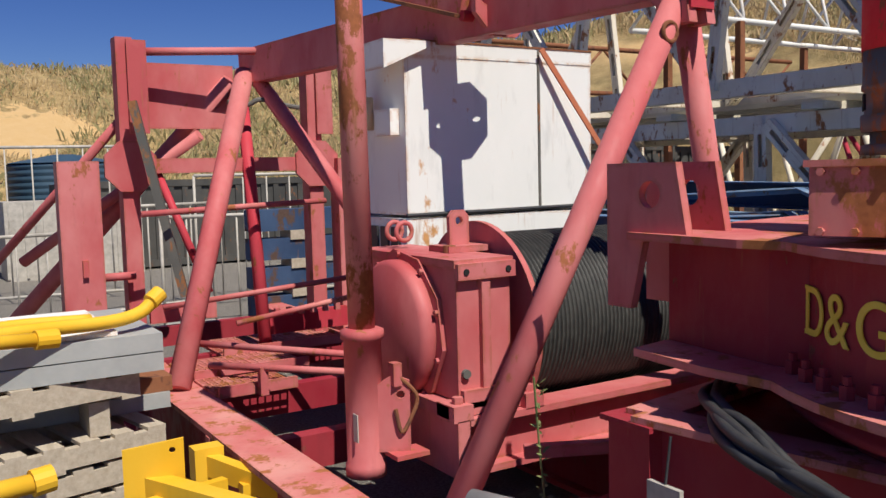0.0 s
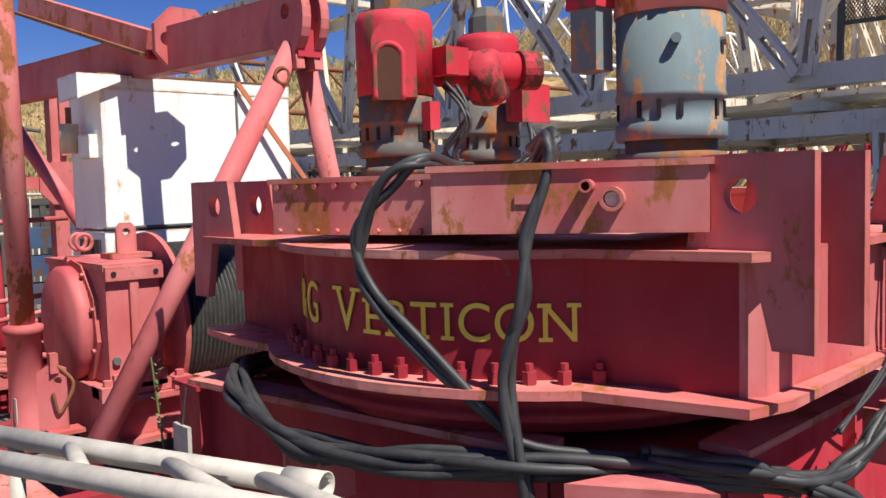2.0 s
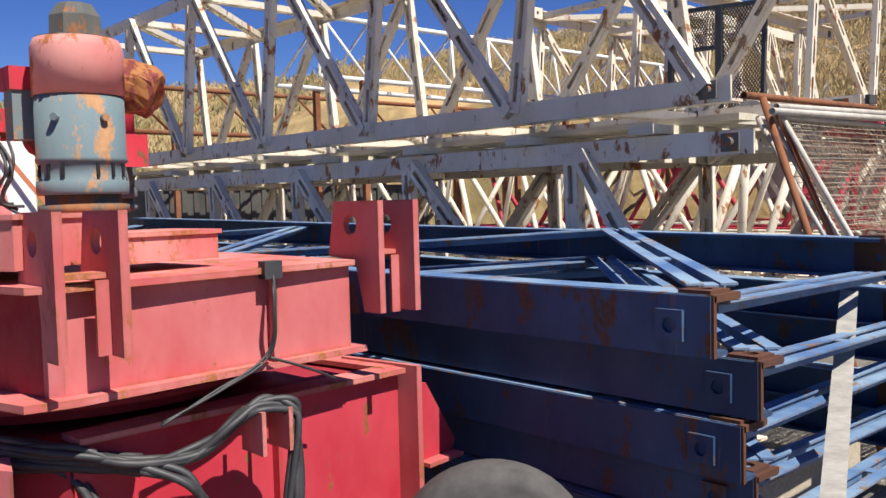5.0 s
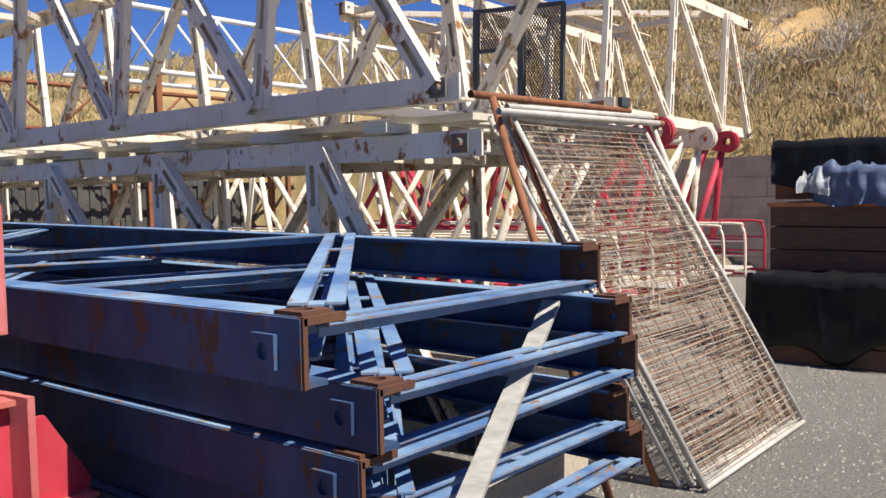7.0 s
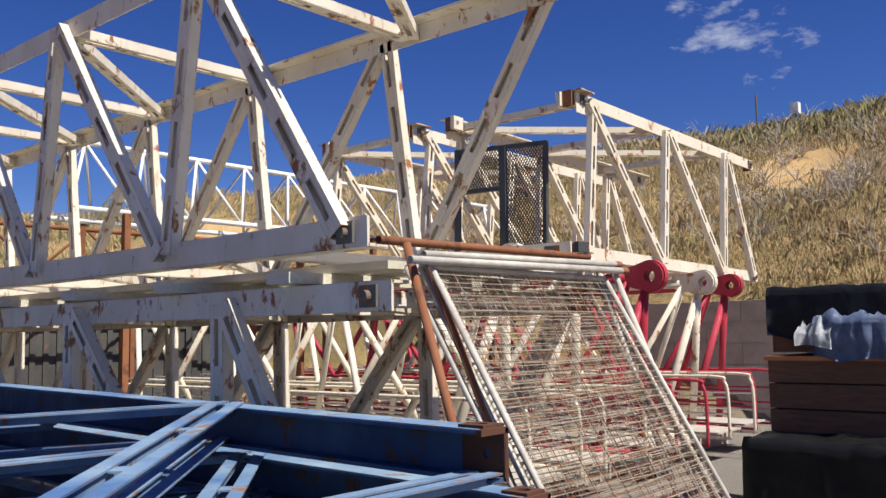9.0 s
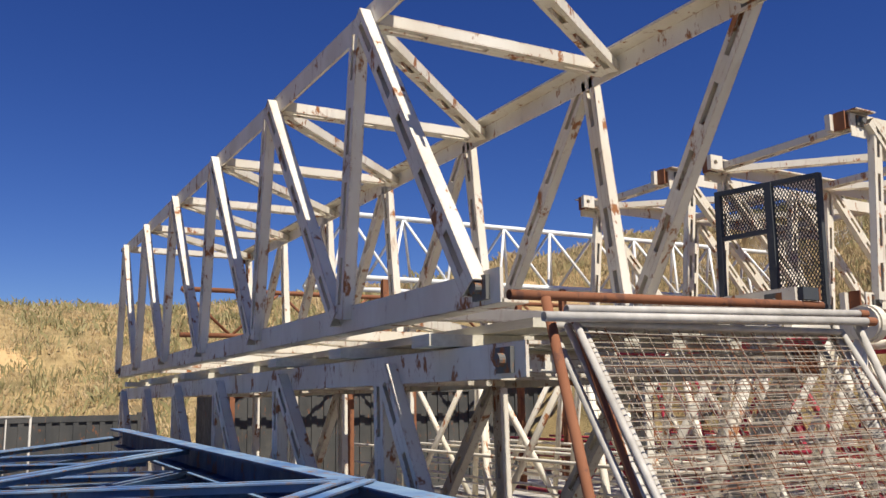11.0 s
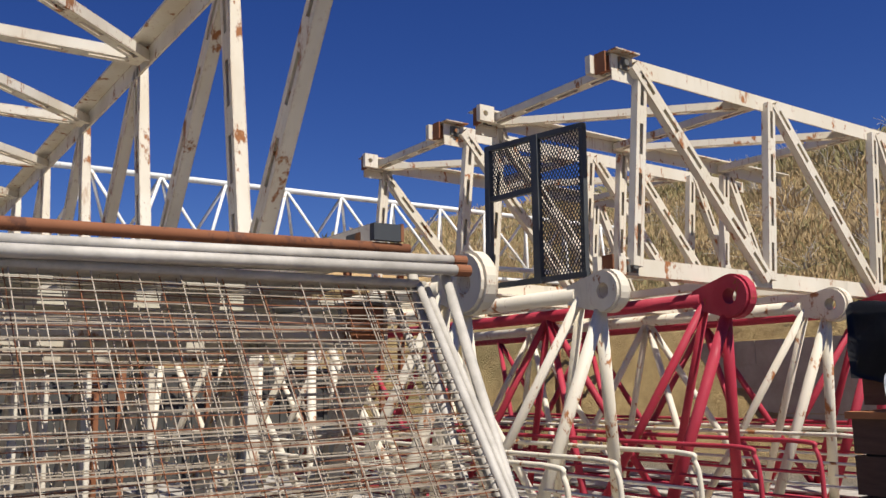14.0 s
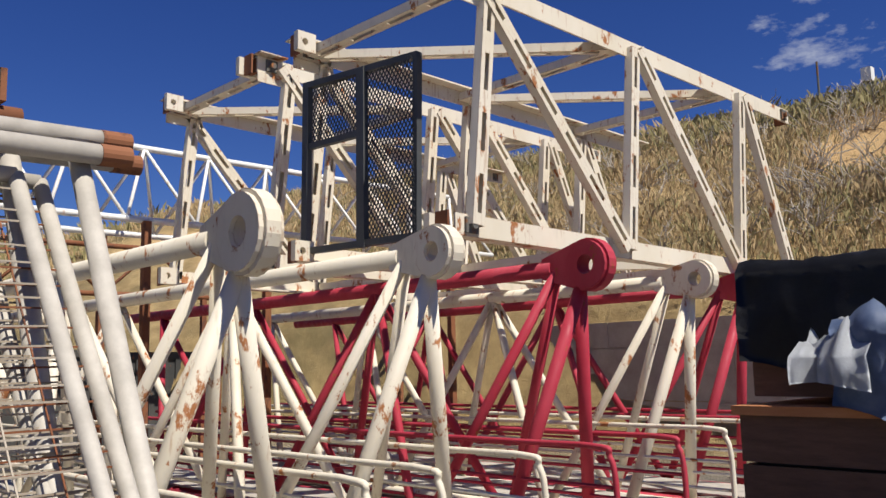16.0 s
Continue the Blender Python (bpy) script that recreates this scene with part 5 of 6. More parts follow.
cable([(2.95, 2.3, 1.13), (2.62, 2.1, 1.14), (2.44, 1.85, 1.13), (2.38, 1.6, 1.08), (2.4, 1.3, 1.02), (2.5, 0.92, 1.04), (2.68, 0.62, 1.05), (2.95, 0.4, 1.02), (3.3, 0.2, 0.94)], 0.016, 11, 0.036, 3, "black rubber power cable bundled round the slew ring")
cable([(2.9, 0.42, 1.08), (3.1, 0.25, 1.04), (3.28, 0.16, 0.97), (3.5, 0.13, 0.98), (3.64, 0.1, 1.08), (3.76, 0.08, 1.12), (3.86, 0.06, 1.1), (3.88, 0.04, 0.98), (3.84, 0.02, 0.7), (3.8, 0.0, 0.4)], 0.0145, 7, 0.024, 4, "black rubber power cable hooked over steel lugs")
cable([(3.28, 0.16, 0.97), (3.42, 0.08, 0.9), (3.5, 0.05, 0.75), (3.52, 0.04, 0.5)], 0.015, 3, 0.02, 5)
cable([(3.85, 0.14, 1.63), (3.83, 0.1, 1.5), (3.82, 0.12, 1.3), (3.6, 0.1, 1.2), (3.35, 0.1, 1.12)], 0.005, 3, 0.012, 6, "thin dark cable on the turntable side")
cable([(3.82, 0.12, 1.29), (4.0, 0.12, 1.22), (4.15, 0.15, 1.15)], 0.006, 1, 0, 7, "thin dark cable on the turntable side")
cable([(3.3, 1.62, 2.25), (3.3, 1.55, 2.1), (3.25, 1.6, 1.95), (3.35, 1.6, 1.9)], 0.008, 4, 0.03, 8)
cable([(3.98, 1.85, 2.14), (3.95, 1.8, 2.0), (3.85, 1.8, 1.92), (3.6, 1.5, 1.9)], 0.01, 3, 0.02, 9)
hook = thing("rope_clamp", (3.85, 0.14, 1.62), "dark clamp holding thin cables on the turntable edge", "clamp")
part("jaw", box(B(), (3.81, 0.12, 1.60), (3.89, 0.17, 1.67)), RUBBER, hook)
tag = thing("hanging_tag", (2.3, 1.95, 0.95), "grey metal tag hanging from a cord", "tag")
part("plate", box(B(), (2.26, 1.9, 0.9), (2.275, 2.02, 1.0)), GALV, tag)
part("cord", tube(B(), (2.27, 1.96, 1.0), (2.29, 1.96, 1.13), 0.004, 6), RUBBER, tag)


# ---- foreground galvanised frame ----
def galv_frame():
    e = thing("galvanised_frame", (1.7, 1.5, 0.0), "galvanised tubular frame lying across its own legs", "tube frame")
    def rod(p, q, r=0.03):
        part("tube", tube(B(), p, q, r, 18, hollow=0.004), GALV, e, smooth=True)
    z = 1.12
    rod((1.6, 1.9, z), (2.05, 0.79, z), 0.031)
    rod((2.03, 0.835, z), (2.075, 0.73, z), 0.037)
    rod((1.43, 1.86, z), (2.05, 0.34, z), 0.031)
    rod((2.03, 0.385, z), (2.07, 0.29, z), 0.037)
    for t in (0.03, 0.33, 0.63, 0.88):
        a, b = Vector((1.6, 1.9, z)).lerp(Vector((2.05, 0.79, z)), t), Vector((1.43, 1.86, z)).lerp(Vector((2.05, 0.34, z)), min(1, t + 0.08))
        rod(a, b, 0.024)
    for x, y in ((1.66, 1.75), (1.48, 1.75), (1.93, 1.08), (1.78, 1.0)):
        rod((x, y, 0.0), (x, y, z - 0.02), 0.022)
    return e


galv_frame()


# ---- pallets and yellow steel ----
def pallet(label, at, turn_deg, grey=TIMBER):
    e = thing("pallet", (0, 0, 0), label, "pallet", "stacked pallets")
    for y in (0, 0.53, 1.06):
        part("bearer", box(B(), (0, y, 0.02), (1.16, y + 0.05, 0.12)), grey, e)
    for i in range(7):
        part("board", box(B(), (i * 0.177, 0, 0.12), (i * 0.177 + 0.1, 1.11, 0.14)), grey, e)
        if i % 3 == 0:
            part("board", box(B(), (i * 0.177, 0, 0.0), (i * 0.177 + 0.1, 1.11, 0.02)), grey, e)
    e.matrix_basis = pose(*at, 0, 0, turn_deg)
    return e


for z, dx in ((0.0, 0.0), (0.14, 0.02), (0.28, -0.01), (0.42, 0.03)):
    pallet("weathered grey timber pallet in a stack", (0.52 + dx, 4.75, z), 12)
pallet("weathered grey timber pallet near the top of the stack", (0.42, 4.7, 0.74), 12)
for x in (0.62, 1.3):
    solo("packer_block", box(B(), (x, 4.95, 0.562), (x + 0.1, 5.25, 0.738)), TIMBER, "grey timber block between two pallets", "timber block", "pallet packers")
slab = thing("steel_slab", (1.0, 5.2, 0.56), "rusty-edged grey steel plate between pallets", "steel plate", "grey plates")
part("plate", box(B(), (0.7, 5.32, 0.562), (1.8, 6.0, 0.65)), PANEL, slab)
part("plate", box(B(), (0.72, 5.34, 0.652), (1.82, 6.02, 0.738)), RUST, slab, "rusty plate edge")
for k in range(2):
    s2 = thing("steel_slab", (1.0, 5.2, 0.88 + 0.1 * k), "flat grey painted panel on the pallets", "steel plate", "grey plates")
    part("panel", box(B(), (0.4, 4.85, 0.882 + 0.1 * k), (1.66, 5.9, 0.975 + 0.1 * k), None), PANEL, s2)
s2 = thing("white_sheet", (0.9, 5.2, 1.08), "white sheet lying on the grey panels", "sheet")
part("sheet", box(B(), (0.35, 4.9, 1.078), (1.45, 5.8, 1.1)), BOX_WHITE, s2)
yt = thing("yellow_tube", (1.2, 5.0, 1.1), "yellow painted bent steel tube on the pallets", "steel tube", "yellow tubes")
part("tube", path_tube(B(), [(0.5, 4.55, 1.17), (1.0, 4.75, 1.17), (1.4, 4.9, 1.15), (1.58, 4.98, 1.17), (1.66, 5.0, 1.23)], 0.035, 12), YELLOW, yt, smooth=True)
part("collar", tube(B(), (1.64, 4.99, 1.22), (1.7, 5.02, 1.26), 0.045, 14), YELLOW, yt)
yt = thing("yellow_tube", (0.9, 5.2, 1.1), "second yellow painted steel tube on the pallets", "steel tube", "yellow tubes")
part("tube", path_tube(B(), [(0.4, 4.75, 1.14), (0.9, 4.95, 1.17), (1.35, 5.05, 1.15)], 0.03, 12), YELLOW, yt, smooth=True)
yt = thing("yellow_tube", (0.9, 4.3, 0.9), "yellow tube with a flanged end by the pallets", "steel tube", "yellow tubes")
part("tube", tube(B(), (0.45, 4.15, 1.24), (1.02, 4.3, 1.2), 0.03, 14), YELLOW, yt, smooth=True)
part("collar", tube(B(), (1.0, 4.295, 1.2), (1.09, 4.32, 1.195), 0.042, 14), YELLOW, yt)
part("leg", tube(B(), (0.5, 4.16, 0.0), (0.5, 4.16, 1.22), 0.03, 12), YELLOW, yt)
yt = thing("yellow_tube", (0.8, 3.6, 0.8), "yellow tube with a collar low over the ground", "steel tube", "yellow tubes")
part("tube", tube(B(), (0.45, 3.5, 0.82), (0.9, 3.58, 0.82), 0.035, 14), YELLOW, yt, smooth=True)
part("collar", tube(B(), (0.88, 3.575, 0.82), (0.95, 3.59, 0.825), 0.048, 14), YELLOW, yt)
part("leg", tube(B(), (0.5, 3.51, 0.0), (0.5, 3.51, 0.8), 0.03, 12), YELLOW, yt)
yf = thing("yellow_trestle", (1.5, 4.2, 0.0), "bright yellow bolted steel frame beside the red deck", "steel frame")
bm = B()
holed(bm, [(-0.13, -0.16), (0.13, -0.16), (0.13, 0.13), (-0.13, 0.1)], (0.08, 0.08), 0.014, axes((1.44, 4.22, 0.58), (0.97, -0.25, 0), (0, 0, 1)), 0.02)
part("bracket_plate", bm, YELLOW, yf)
part("rail", beam(B(), (1.4, 4.3, 0.5), (1.75, 3.6, 0.48), 0.09, 0.1), YELLOW, yf)
part("rail", beam(B(), (1.72, 4.42, 0.5), (2.05, 3.7, 0.42), 0.06, 0.1), YELLOW, yf)
part("cross_rail", beam(B(), (1.3, 4.1, 0.45), (1.75, 4.2, 0.45), 0.05, 0.06), YELLOW, yf)
part("clamp", box(B(), (1.66, 4.36, 0.42), (1.8, 4.46, 0.58)), YELLOW, yf)
for x, y in ((1.45, 4.2), (1.8, 4.1)):
    part("leg", box(B(), (x, y, 0), (x + 0.06, y + 0.06, 0.46)), YELLOW, yf)


# ---- around the white sections ----
def tubes_on_top():
    spec = (((7.69, 0.22, 2.565), (10.04, 0.27, 2.6), 0.026, RUST, "rusty scaffold tube on the fence panels"),
            ((7.96, 0.12, 2.49), (10.25, 0.12, 2.54), 0.024, GALV, "galvanised scaffold tube on the fence panels"),
            ((7.78, 0.06, 2.445), (10.22, 0.05, 2.485), 0.025, GALV, "galvanised scaffold tube on the fence panels"),
            ((8.0, 0.17, 2.45), (10.3, 0.17, 2.5), 0.024, GALV, "galvanised scaffold tube with a rusty end"))
    for p, q, r, m, l in spec:
        e = thing("scaffold_tube", p, l, "scaffold tube", "scaffold tubes")
        part("tube", tube(B(), p, q, r, 16, hollow=0.004), m, e, smooth=True)
        if m is GALV:
            d = (Vector(q) - Vector(p)).normalized()
            part("rusty_end", tube(B(), Vector(q) - d * 0.07, Vector(q) + d * 0.004, r + 0.002, 16), RUST, e, "rust-red tube end")
    for p, q, r, m in (((7.88, 0.18, 2.55), (7.76, -0.75, 0.0), 0.026, RUST), ((8.02, 0.16, 2.5), (8.2, -0.85, 0.0), 0.022, RUST), ((9.98, 0.16, 2.5), (10.1, -0.66, 0.0), 0.024, GALV), ((10.12, 0.1, 2.48), (10.3, -0.82, 0.0), 0.024, GALV)):
        e = thing("leaning_tube", q, "steel tube leaning on the white sections" if m is GALV else "rusty steel tube leaning on the white sections", "scaffold tube", "leaning tubes")
        part("tube", tube(B(), p, q, r, 14), m, e, smooth=True)


tubes_on_top()
rnd = random.Random(5)
for y in (0.9, 2.2, 3.6, 5.2, 7.0, 9.0, 11.0):
    solo("packing_timber", box(B(), (7.6, y, 2.352), (10.0, y + 0.22, 2.42)), PLANK, "pale packing timber between the white sections", "timber", "packing timbers")
for i, x in enumerate((7.95, 8.3, 8.7, 9.1, 9.5)):
    solo("packing_plank", box(B(), (x, 0.4 + 0.2 * (i % 2), 2.425), (x + 0.28, 12.0, 2.475)), PLANK, "long pale plank between the white sections", "plank", "packing planks")
for y in (1.0, 6.0, 11.0):
    solo("sleeper", box(B(), (7.5, y, 0), (10.1, y + 0.24, 0.115)), TIMBER, "grey timber sleeper under the white sections", "timber sleeper", "timber sleepers")
st = thing("timber_stake", (6.2, -1.2, 0.0), "weathered grey split plank leaning on the blue frames", "plank")
part("plank", beam(B(), (5.35, -1.42, 0.67), (7.14, -0.73, 1.3), 0.095, 0.028, (-0.5, -0.3, 1)), STAKE, st)

# dark screen gate on the near end of the section
g = thing("screen_gate", (14.3, 4.3, 3.1), "dark grey expanded-mesh gate standing on the boom sections", "gate")
part("frame_bar", beam(B(), (14.3, 5.12, 3.05), (14.3, 5.08, 4.8), 0.09, 0.06, (1, 0, 0)), GREY_PAINT, g)
part("frame_bar", beam(B(), (14.4, 3.6, 3.05), (14.4, 3.55, 4.72), 0.06, 0.06, (1, 0, 0)), GREY_PAINT, g)
part("frame_bar", beam(B(), (14.34, 4.28, 3.05), (14.34, 4.26, 4.76), 0.11, 0.06, (1, 0, 0)), GREY_PAINT, g)
part("frame_bar", beam(B(), (14.3, 5.12, 4.78), (14.4, 3.53, 4.7), 0.07, 0.06), GREY_PAINT, g)
part("frame_bar", beam(B(), (14.31, 5.12, 4.15), (14.34, 4.28, 4.13), 0.06, 0.06), GREY_PAINT, g)
part("frame_bar", beam(B(), (14.3, 5.12, 3.1), (14.4, 3.55, 3.08), 0.07, 0.06), GREY_PAINT, g)
for y0, y1, z0, z1 in ((4.28, 5.1, 4.15, 4.76), (3.58, 4.26, 3.1, 4.72)):
    bm = B()
    n = 26
    w, h = y1 - y0, z1 - z0
    for i in range(-int(h / 0.05), int(w / 0.05)):
        for s in (-1, 1):
            a = y0 + i * 0.05
            p0, p1 = max(a, y0), min(a + h * 0.7, y1)
            if p1 - p0 < 0.03:
                continue
            q0, q1 = (p0 - a) / 0.7, (p1 - a) / 0.7
            zz = (z0 + q0, z0 + q1) if s > 0 else (z1 - q0, z1 - q1)
            beam(bm, (14.36, p0, zz[0]), (14.36, p1, zz[1]), 0.006, 0.012)
    part("mesh_infill", bm, GREY_PAINT, g)

# thin white lattice jib far behind
j = thing("lattice_jib", (14, 9.6, 2.85), "thin white lattice jib lying across posts", "crane jib")
for a, b in (((10.2, 9.6, 5.08), (21.2, 9.6, 5.08)), ((10.2, 9.0, 3.95), (21.2, 9.0, 3.95)), ((10.2, 10.3, 3.95), (21.2, 10.3, 3.95))):
    part("chord", tube(B(), a, b, 0.045, 10), BOX_WHITE, j, smooth=True)
for i in range(11):
    x = 10.2 + i
    for y in (9.0, 10.3):
        part("lace", tube(B(), (x, y, 3.95), (x + 0.5, 9.6, 5.08), 0.025, 8), BOX_WHITE, j, smooth=True)
        part("lace", tube(B(), (x + 0.5, 9.6, 5.08), (x + 1, y, 3.95), 0.025, 8), BOX_WHITE, j, smooth=True)
for x in (11.0, 14.4, 16.25, 20.0):
    part("support", box(B(), (x, 8.9, 0.0), (x + 0.1, 9.0, 3.93)), RUST, j, "rusty support post")
    part("support", box(B(), (x, 10.3, 0.0), (x + 0.1, 10.4, 3.93)), RUST, j, "rusty support post")
rj = thing("rusty_jib", (12, 14.0, 0), "rust-red lattice jib held on stands", "crane jib")
for z in (3.4, 4.3):
    part("chord", tube(B(), (9.0, 14, z), (19.0, 14, z), 0.05, 10), RUST, rj, smooth=True)
for i in range(10):
    part("lace", tube(B(), (9.0 + i, 14, 3.4 if i % 2 else 4.3), (10.0 + i, 14, 4.3 if i % 2 else 3.4), 0.03, 8), RUST, rj, smooth=True)
for x in (10.0, 14.0, 18.0):
    part("stand", box(B(), (x, 13.95, 0), (x + 0.1, 14.05, 3.36)), RUST, rj)
plate = thing("dark_plate", (9.86, 0.25, 2.63), "dark steel plate standing on the scaffold tubes", "steel plate")
part("plate", box(B(), (9.84, 0.235, 2.628), (9.98, 0.275, 2.705)), GREY_PAINT, plate)
part("edge_strip", box(B(), (9.98, 0.232, 2.628), (9.995, 0.278, 2.71)), RUST, plate, "rusty plate edge")

# ---- tyre ----
ty = thing("tyre", (4.5, -0.42, 0.0), "worn dusty tyre standing by the blue frames", "tyre")
part("tread", lathe(B(), [(0.24, -0.12), (0.36, -0.13), (0.40, -0.1), (0.415, -0.05), (0.415, 0.05), (0.40, 0.1), (0.36, 0.13), (0.24, 0.12), (0.24, -0.12)], (4.5, -0.42, 0.415), 48, (0.71, 0.70, 0)), TYRE, ty, smooth=True)


# ---- crates by the wall ----
def crate(label, lo, hi, boards, wrap_top=0.0):
    e = thing("crate", lo, label, "crate", "wrapped crates")
    x0, y0, z0 = lo
    x1, y1, z1 = hi
    # near-black filler that stands in for the shade between the boards
    part("gap_shade_core", box(B(), (x0 + 0.05, y0 + 0.05, z0 + 0.02), (x1 - 0.05, y1 - 0.05, z1 - 0.02)), DARK, e)
    n = boards
    for i in range(n):
        za, zb = z0 + (z1 - z0) * i / n + 0.008, z0 + (z1 - z0) * (i + 1) / n - 0.008
        part("board", box(B(), (x0, y0, za), (x0 + 0.05, y1, zb)), CRATE_WOOD, e)
        part("board", box(B(), (x0 + 0.05, y0, za), (x1, y0 + 0.05, zb)), CRATE_WOOD, e)
        part("board", box(B(), (x0 + 0.05, y1 - 0.05, za), (x1, y1, zb)), CRATE_WOOD, e)
    part("lid", box(B(), (x0 - 0.03, y0 - 0.03, z1 - 0.03), (x1, y1 + 0.03, z1 + 0.015)), CRATE_RIM, e, "orange-brown timber rim")
    return e


def draped(name, label, cat, x0, x1, y0, y1, ztop, drop, mat, seed, lump=0.06):
    """A sheet with folds lying over a box: top and two hanging sides."""
    rnd = random.Random(seed)
    bm = B()
    n = 26
    rows = []
    for i in range(n + 1):
        u = i / n
        row = []
        for k in range(n + 1):
            y = y0 + (y1 - y0) * k / n
            if u < 0.5:
                x, z = x0 - 0.03, ztop - drop * (1 - u * 2) * (0.85 + 0.3 * noise.noise(Vector((y * 2, seed, 0))))
            else:
                x, z = x0 + (x1 - x0) * (u - 0.5) * 2, ztop
            f = noise.fractal(Vector((x * 2.5, y * 3.5, z * 1.2 + seed)), 1.0, 2.0, 4) * lump
            row.append(bm.verts.new((x - abs(f) * (u < 0.5), y, z + abs(f) * (u >= 0.5))))
        rows.append(row)
    for a, b in zip(rows, rows[1:]):
        for k in range(n):
            bm.faces.new((a[k], a[k + 1], b[k + 1], b[k]))
    bmesh.ops.solidify(bm, geom=bm.faces[:], thickness=0.01)
    return solo(name, bm, mat, label, cat, smooth=True)


crate("low timber crate covered in black plastic", (12.72, -1.6, 0.0), (14.2, 0.18, 0.9), 4)
draped("plastic_sheet", "black plastic sheet over the low crate", "plastic sheet", 12.7, 14.2, -1.62, 0.2, 0.95, 0.93, PLASTIC, 3)
crate("brown timber crate standing open on the low crate", (13.45, -1.5, 0.93), (14.9, 0.2, 1.72), 3)
crate("upper crate wrapped in black plastic", (13.62, -1.5, 1.765), (14.9, 0.2, 2.4), 2)
draped("plastic_sheet", "torn black plastic sheet over the upper crate", "plastic sheet", 13.58, 14.95, -1.52, 0.22, 2.44, 0.62, PLASTIC, 6)
draped("tarpaulin", "crumpled blue and white tarpaulin on the crates", "tarpaulin", 13.42, 14.2, -1.3, -0.3, 2.12, 0.5, TARP, 9, 0.17)
draped("tarpaulin", "folded white tarpaulin edge on the crates", "tarpaulin", 13.40, 13.6, -0.5, -0.15, 1.98, 0.2, TARP_WHITE, 12, 0.2)


# ---- dark containers, added to darken the view behind the white sections ----
def container(label, x0, y0, length, height):
    e = thing("stand_in_container", (x0 + length / 2, y0, 0), label, "container", "storage containers")
    part("body", box(B(), (x0, y0, 0.12), (x0 + length, y0 + 2.4, height - 0.1)), CONTAINER, e)
    for z in (0.12, height - 0.12):
        part("rail", box(B(), (x0 - 0.02, y0 - 0.05, z - 0.07), (x0 + length + 0.02, y0 + 0.02, z + 0.07)), CONTAINER, e)
    for x in (x0, x0 + length):
        part("corner_post", box(B(), (x - 0.08, y0 - 0.06, 0), (x + 0.08, y0 + 0.1, height)), CONTAINER, e)
    n = int(length / 0.28)
    for i in range(1, n):
        x = x0 + length * i / n
        part("corrugation", box(B(), (x - 0.06, y0 - 0.04, 0.19), (x + 0.06, y0 + 0.01, height - 0.19)), CONTAINER, e)
    return e


container("dark grey corrugated container added to darken the view behind the stacked sections", 10.2, 15.2, 6.0, 2.45)
container("dark grey corrugated container added to darken the view by the block wall", 16.5, 15.4, 4.9, 2.4)
container("low dark corrugated container standing in for unclear yard clutter", 3.4, 19.0, 5.8, 1.9)


# ---- left background ----
for i in range(5):
    solo("blue_beam", box(B(), (3.6, 8.9, 0.1 + 0.3 * i), (6.0, 9.15, 0.32 + 0.3 * i)), BLUE, "dark blue steel beam stacked on timber packers", "steel beam", "stacked blue beams")
    solo("beam_packer", box(B(), (4.0, 8.88, 0.0 + 0.3 * i), (4.2, 9.18, 0.099 + 0.3 * i)), TIMBER, "timber packer between blue beams", "timber", "beam packers")
    solo("beam_packer", box(B(), (5.6, 8.88, 0.0 + 0.3 * i), (5.8, 9.18, 0.099 + 0.3 * i)), TIMBER, "timber packer between blue beams", "timber", "beam packers")


def barrier(label, x, y, w, h, turn_deg):
    e = thing("barrier", (0, 0, 0), label, "barrier", "galvanised barriers")
    for z in (0.1, h):
        part("rail", tube(B(), (0, 0, z), (w, 0, z), 0.025, 10), GALV, e, smooth=True)
    for i in range(7):
        part("bar", tube(B(), (w * i / 6, 0, 0.0 if i in (0, 6) else 0.1), (w * i / 6, 0, h), 0.02 if i in (0, 6) else 0.012, 8), GALV, e, smooth=True)
    e.matrix_basis = pose(x, y, 0, 0, 0, turn_deg)
    return e


for x, y, w, h, a in ((-1.0, 15.5, 2.4, 1.3, 5), (1.6, 15.2, 2.2, 2.4, -8), (2.5, 12.5, 2.0, 1.5, 15), (4.2, 13.0, 2.2, 1.9, 0), (0.3, 12.0, 2.2, 1.2, 10), (3.2, 11.0, 1.8, 1.4, -10)):
    barrier("galvanised tubular barrier among yard clutter", x, y, w, h, a)
for x, y, w, h in ((-1.8, 17, 3.2, 1.1), (2.2, 18.5, 2.5, 1.5)):
    bx = thing("metal_bin", (x, y, 0), "pale grey sheet-metal bin", "metal bin", "metal bins")
    part("body", box(B(), (x, y, 0), (x + w, y + 1.2, h)), GALV, bx)
    for i in range(8):
        part("rib", box(B(), (x + w * i / 7.5, y - 0.03, 0.05), (x + w * i / 7.5 + 0.05, y, h - 0.05)), GALV, bx)
rk = thing("hill_rock", (3.2, 48.5, 7.0), "pale rock outcrop on the hill crest", "rock")
bm = B()
bmesh.ops.create_icosphere(bm, subdivisions=3, radius=0.9)
for v in bm.verts:
    v.co *= 1 + 0.35 * noise.fractal(v.co * 1.6, 1.0, 2.0, 4)
    v.co = Vector((v.co.x * 1.1, v.co.y, v.co.z * 0.8)) + Vector((3.6, 47.5, 7.7))
part("stone", bm, CONCRETE, rk)
for x, y, h in ((31.2, 6.8, 1.3), (31.2, 5.6, 0.45)):
    z = hill(x, y)
    fp = thing("marker_post", (x, y, z), "thin dark post on the hill crest", "post", "hill posts")
    part("pole", tube(B(), (x, y, z - 0.3), (x, y, z + h), 0.03, 8), DARKMETAL, fp)
    if h < 1:
        part("head", box(B(), (x - 0.12, y - 0.12, z + h), (x + 0.12, y + 0.12, z + h + 0.35)), BOX_WHITE, fp)

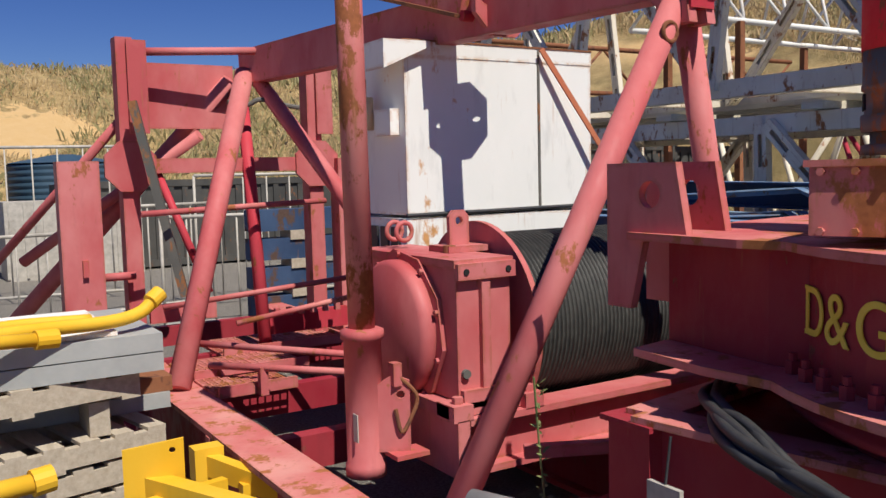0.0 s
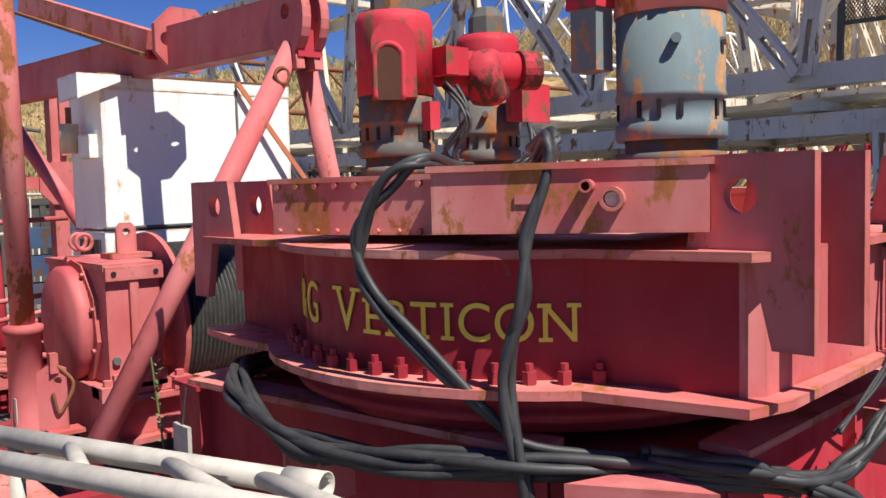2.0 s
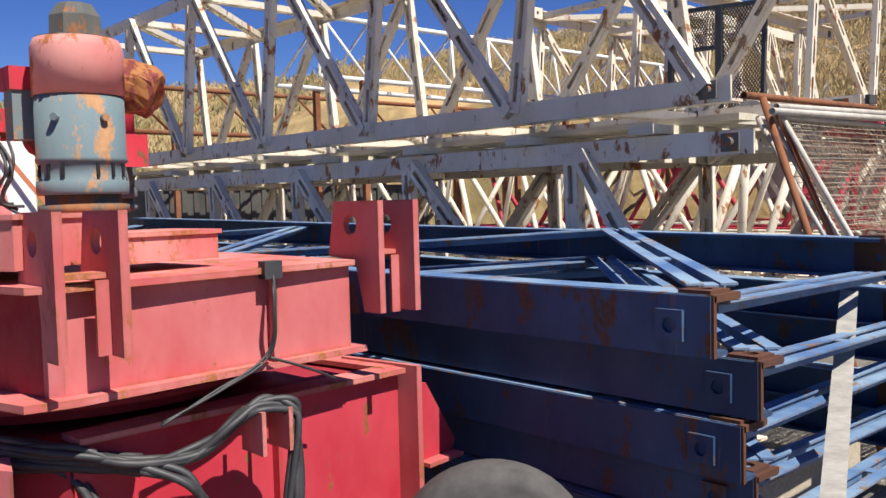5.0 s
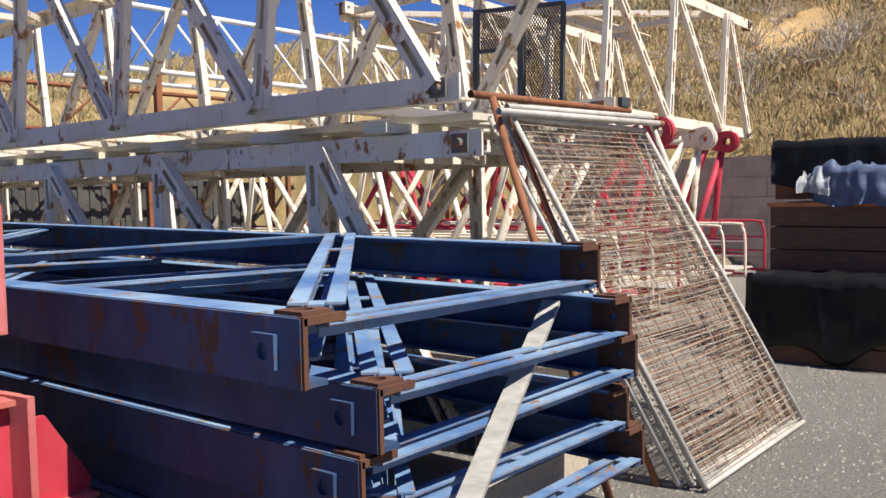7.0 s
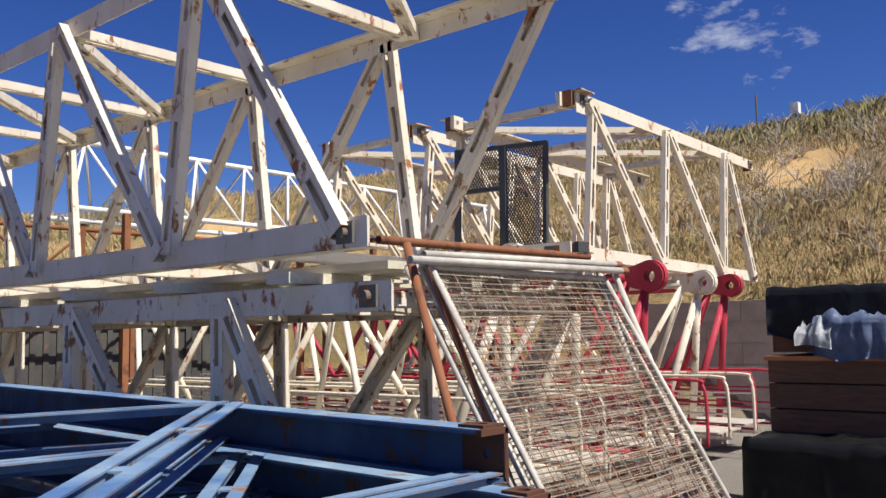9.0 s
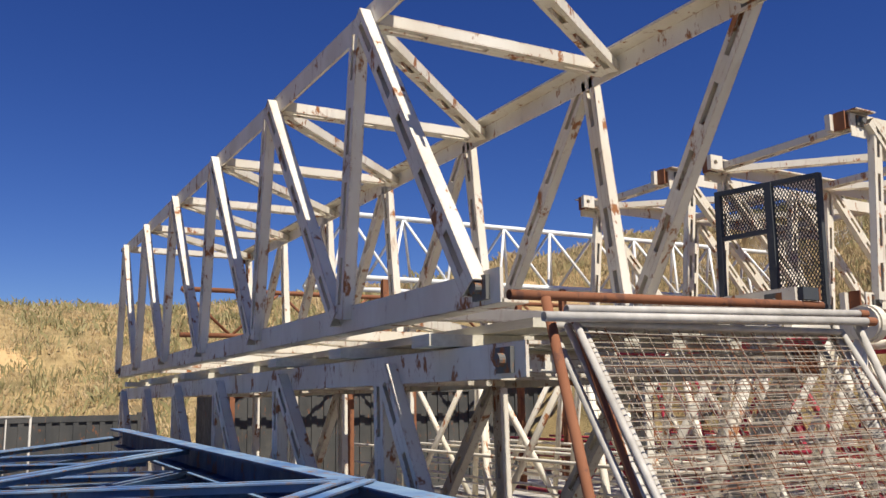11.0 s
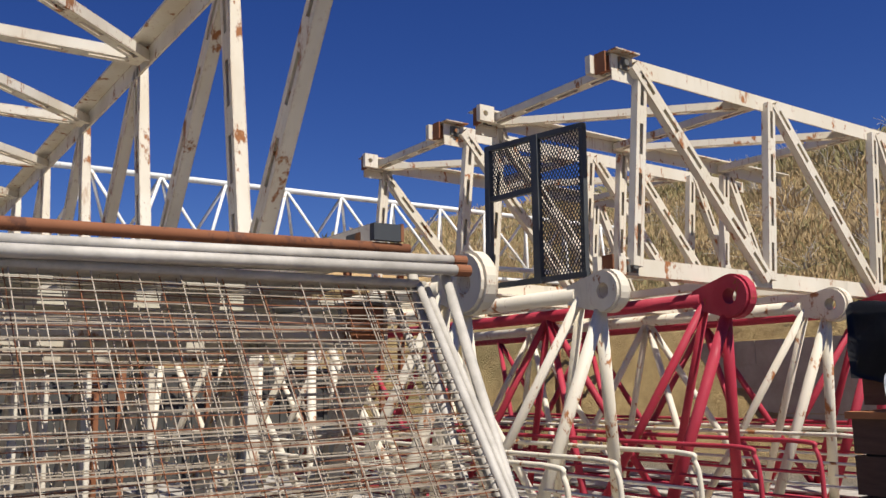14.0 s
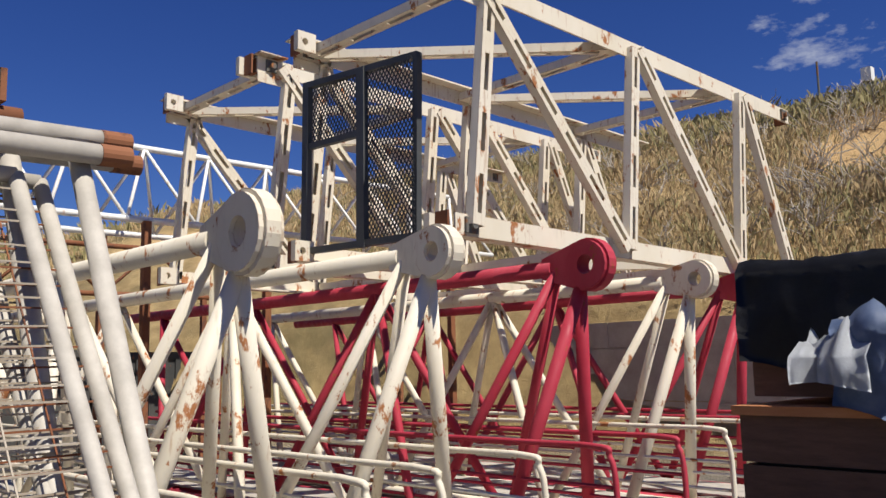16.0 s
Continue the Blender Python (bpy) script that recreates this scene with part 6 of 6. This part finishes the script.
# weed growing by the turntable
wd = thing("weed", (2.6, 2.9, 0.0), "thin seeding weed stalk growing by the pedestal", "weed")
part("stalk", path_tube(B(), [(2.62, 2.9, 0.0), (2.6, 2.9, 0.5), (2.58, 2.91, 0.8), (2.55, 2.9, 1.08)], 0.005, 6), STEM, wd)
rnd = random.Random(8)
bm = B()
for i in range(60):
    z = rnd.uniform(0.3, 1.08)
    a = rnd.uniform(0, 6.28)
    l = rnd.uniform(0.015, 0.05)
    c = Vector((2.6 - 0.03 * (z - 0.3), 2.9, z))
    d = Vector((math.cos(a), math.sin(a), rnd.uniform(0.2, 1.0))).normalized()
    s = d.orthogonal().normalized() * 0.006
    v = [bm.verts.new(c), bm.verts.new(c + d * l * 0.5 + s), bm.verts.new(c + d * l), bm.verts.new(c + d * l * 0.5 - s)]
    bm.faces.new(v)
part("seed_heads", bm, STEM, wd)
co = thing("cable_coil", (3.0, 2.55, 0.0), "coil of dark hose on the ground by the winch", "hose coil")
bm = B()
for k in range(5):
    pts = [(3.0 + 0.35 * math.cos(a), 2.6 + 0.25 * math.sin(a), 0.35 + 0.03 * k) for a in np.linspace(0, 6.28, 12)]
    path_tube(bm, pts, 0.018, 6)
part("hose", bm, RUBBER, co)
part("hose_stand", box(B(), (2.75, 2.4, 0), (3.25, 2.8, 0.33)), TIMBER, co)

# loose stones on the open gravel
rnd = random.Random(11)
verts, faces = [], []
for i in range(5200):
    x, y = rnd.uniform(7.5, 14.5), rnd.uniform(-4.5, 0.9)
    r = rnd.uniform(0.006, 0.022)
    k = len(verts)
    pts = [(r * rnd.uniform(0.7, 1.2), 0, 0), (0, r * rnd.uniform(0.7, 1.2), 0), (-r, 0, 0), (0, -r * rnd.uniform(0.6, 1.1), 0), (r * 0.2, 0, r * rnd.uniform(0.5, 0.9))]
    verts += [(x + a, y + b, c - 0.001) for a, b, c in pts]
    faces += [(k, k + 1, k + 4), (k + 1, k + 2, k + 4), (k + 2, k + 3, k + 4), (k + 3, k, k + 4)]
me = bpy.data.meshes.new("gravel")
me.from_pydata(verts, [], faces)
me.materials.append(GRAVEL)
tagged(new("gravel", me), "loose grey gravel stones on the yard", "gravel", kind="stuff")

retaining_wall()
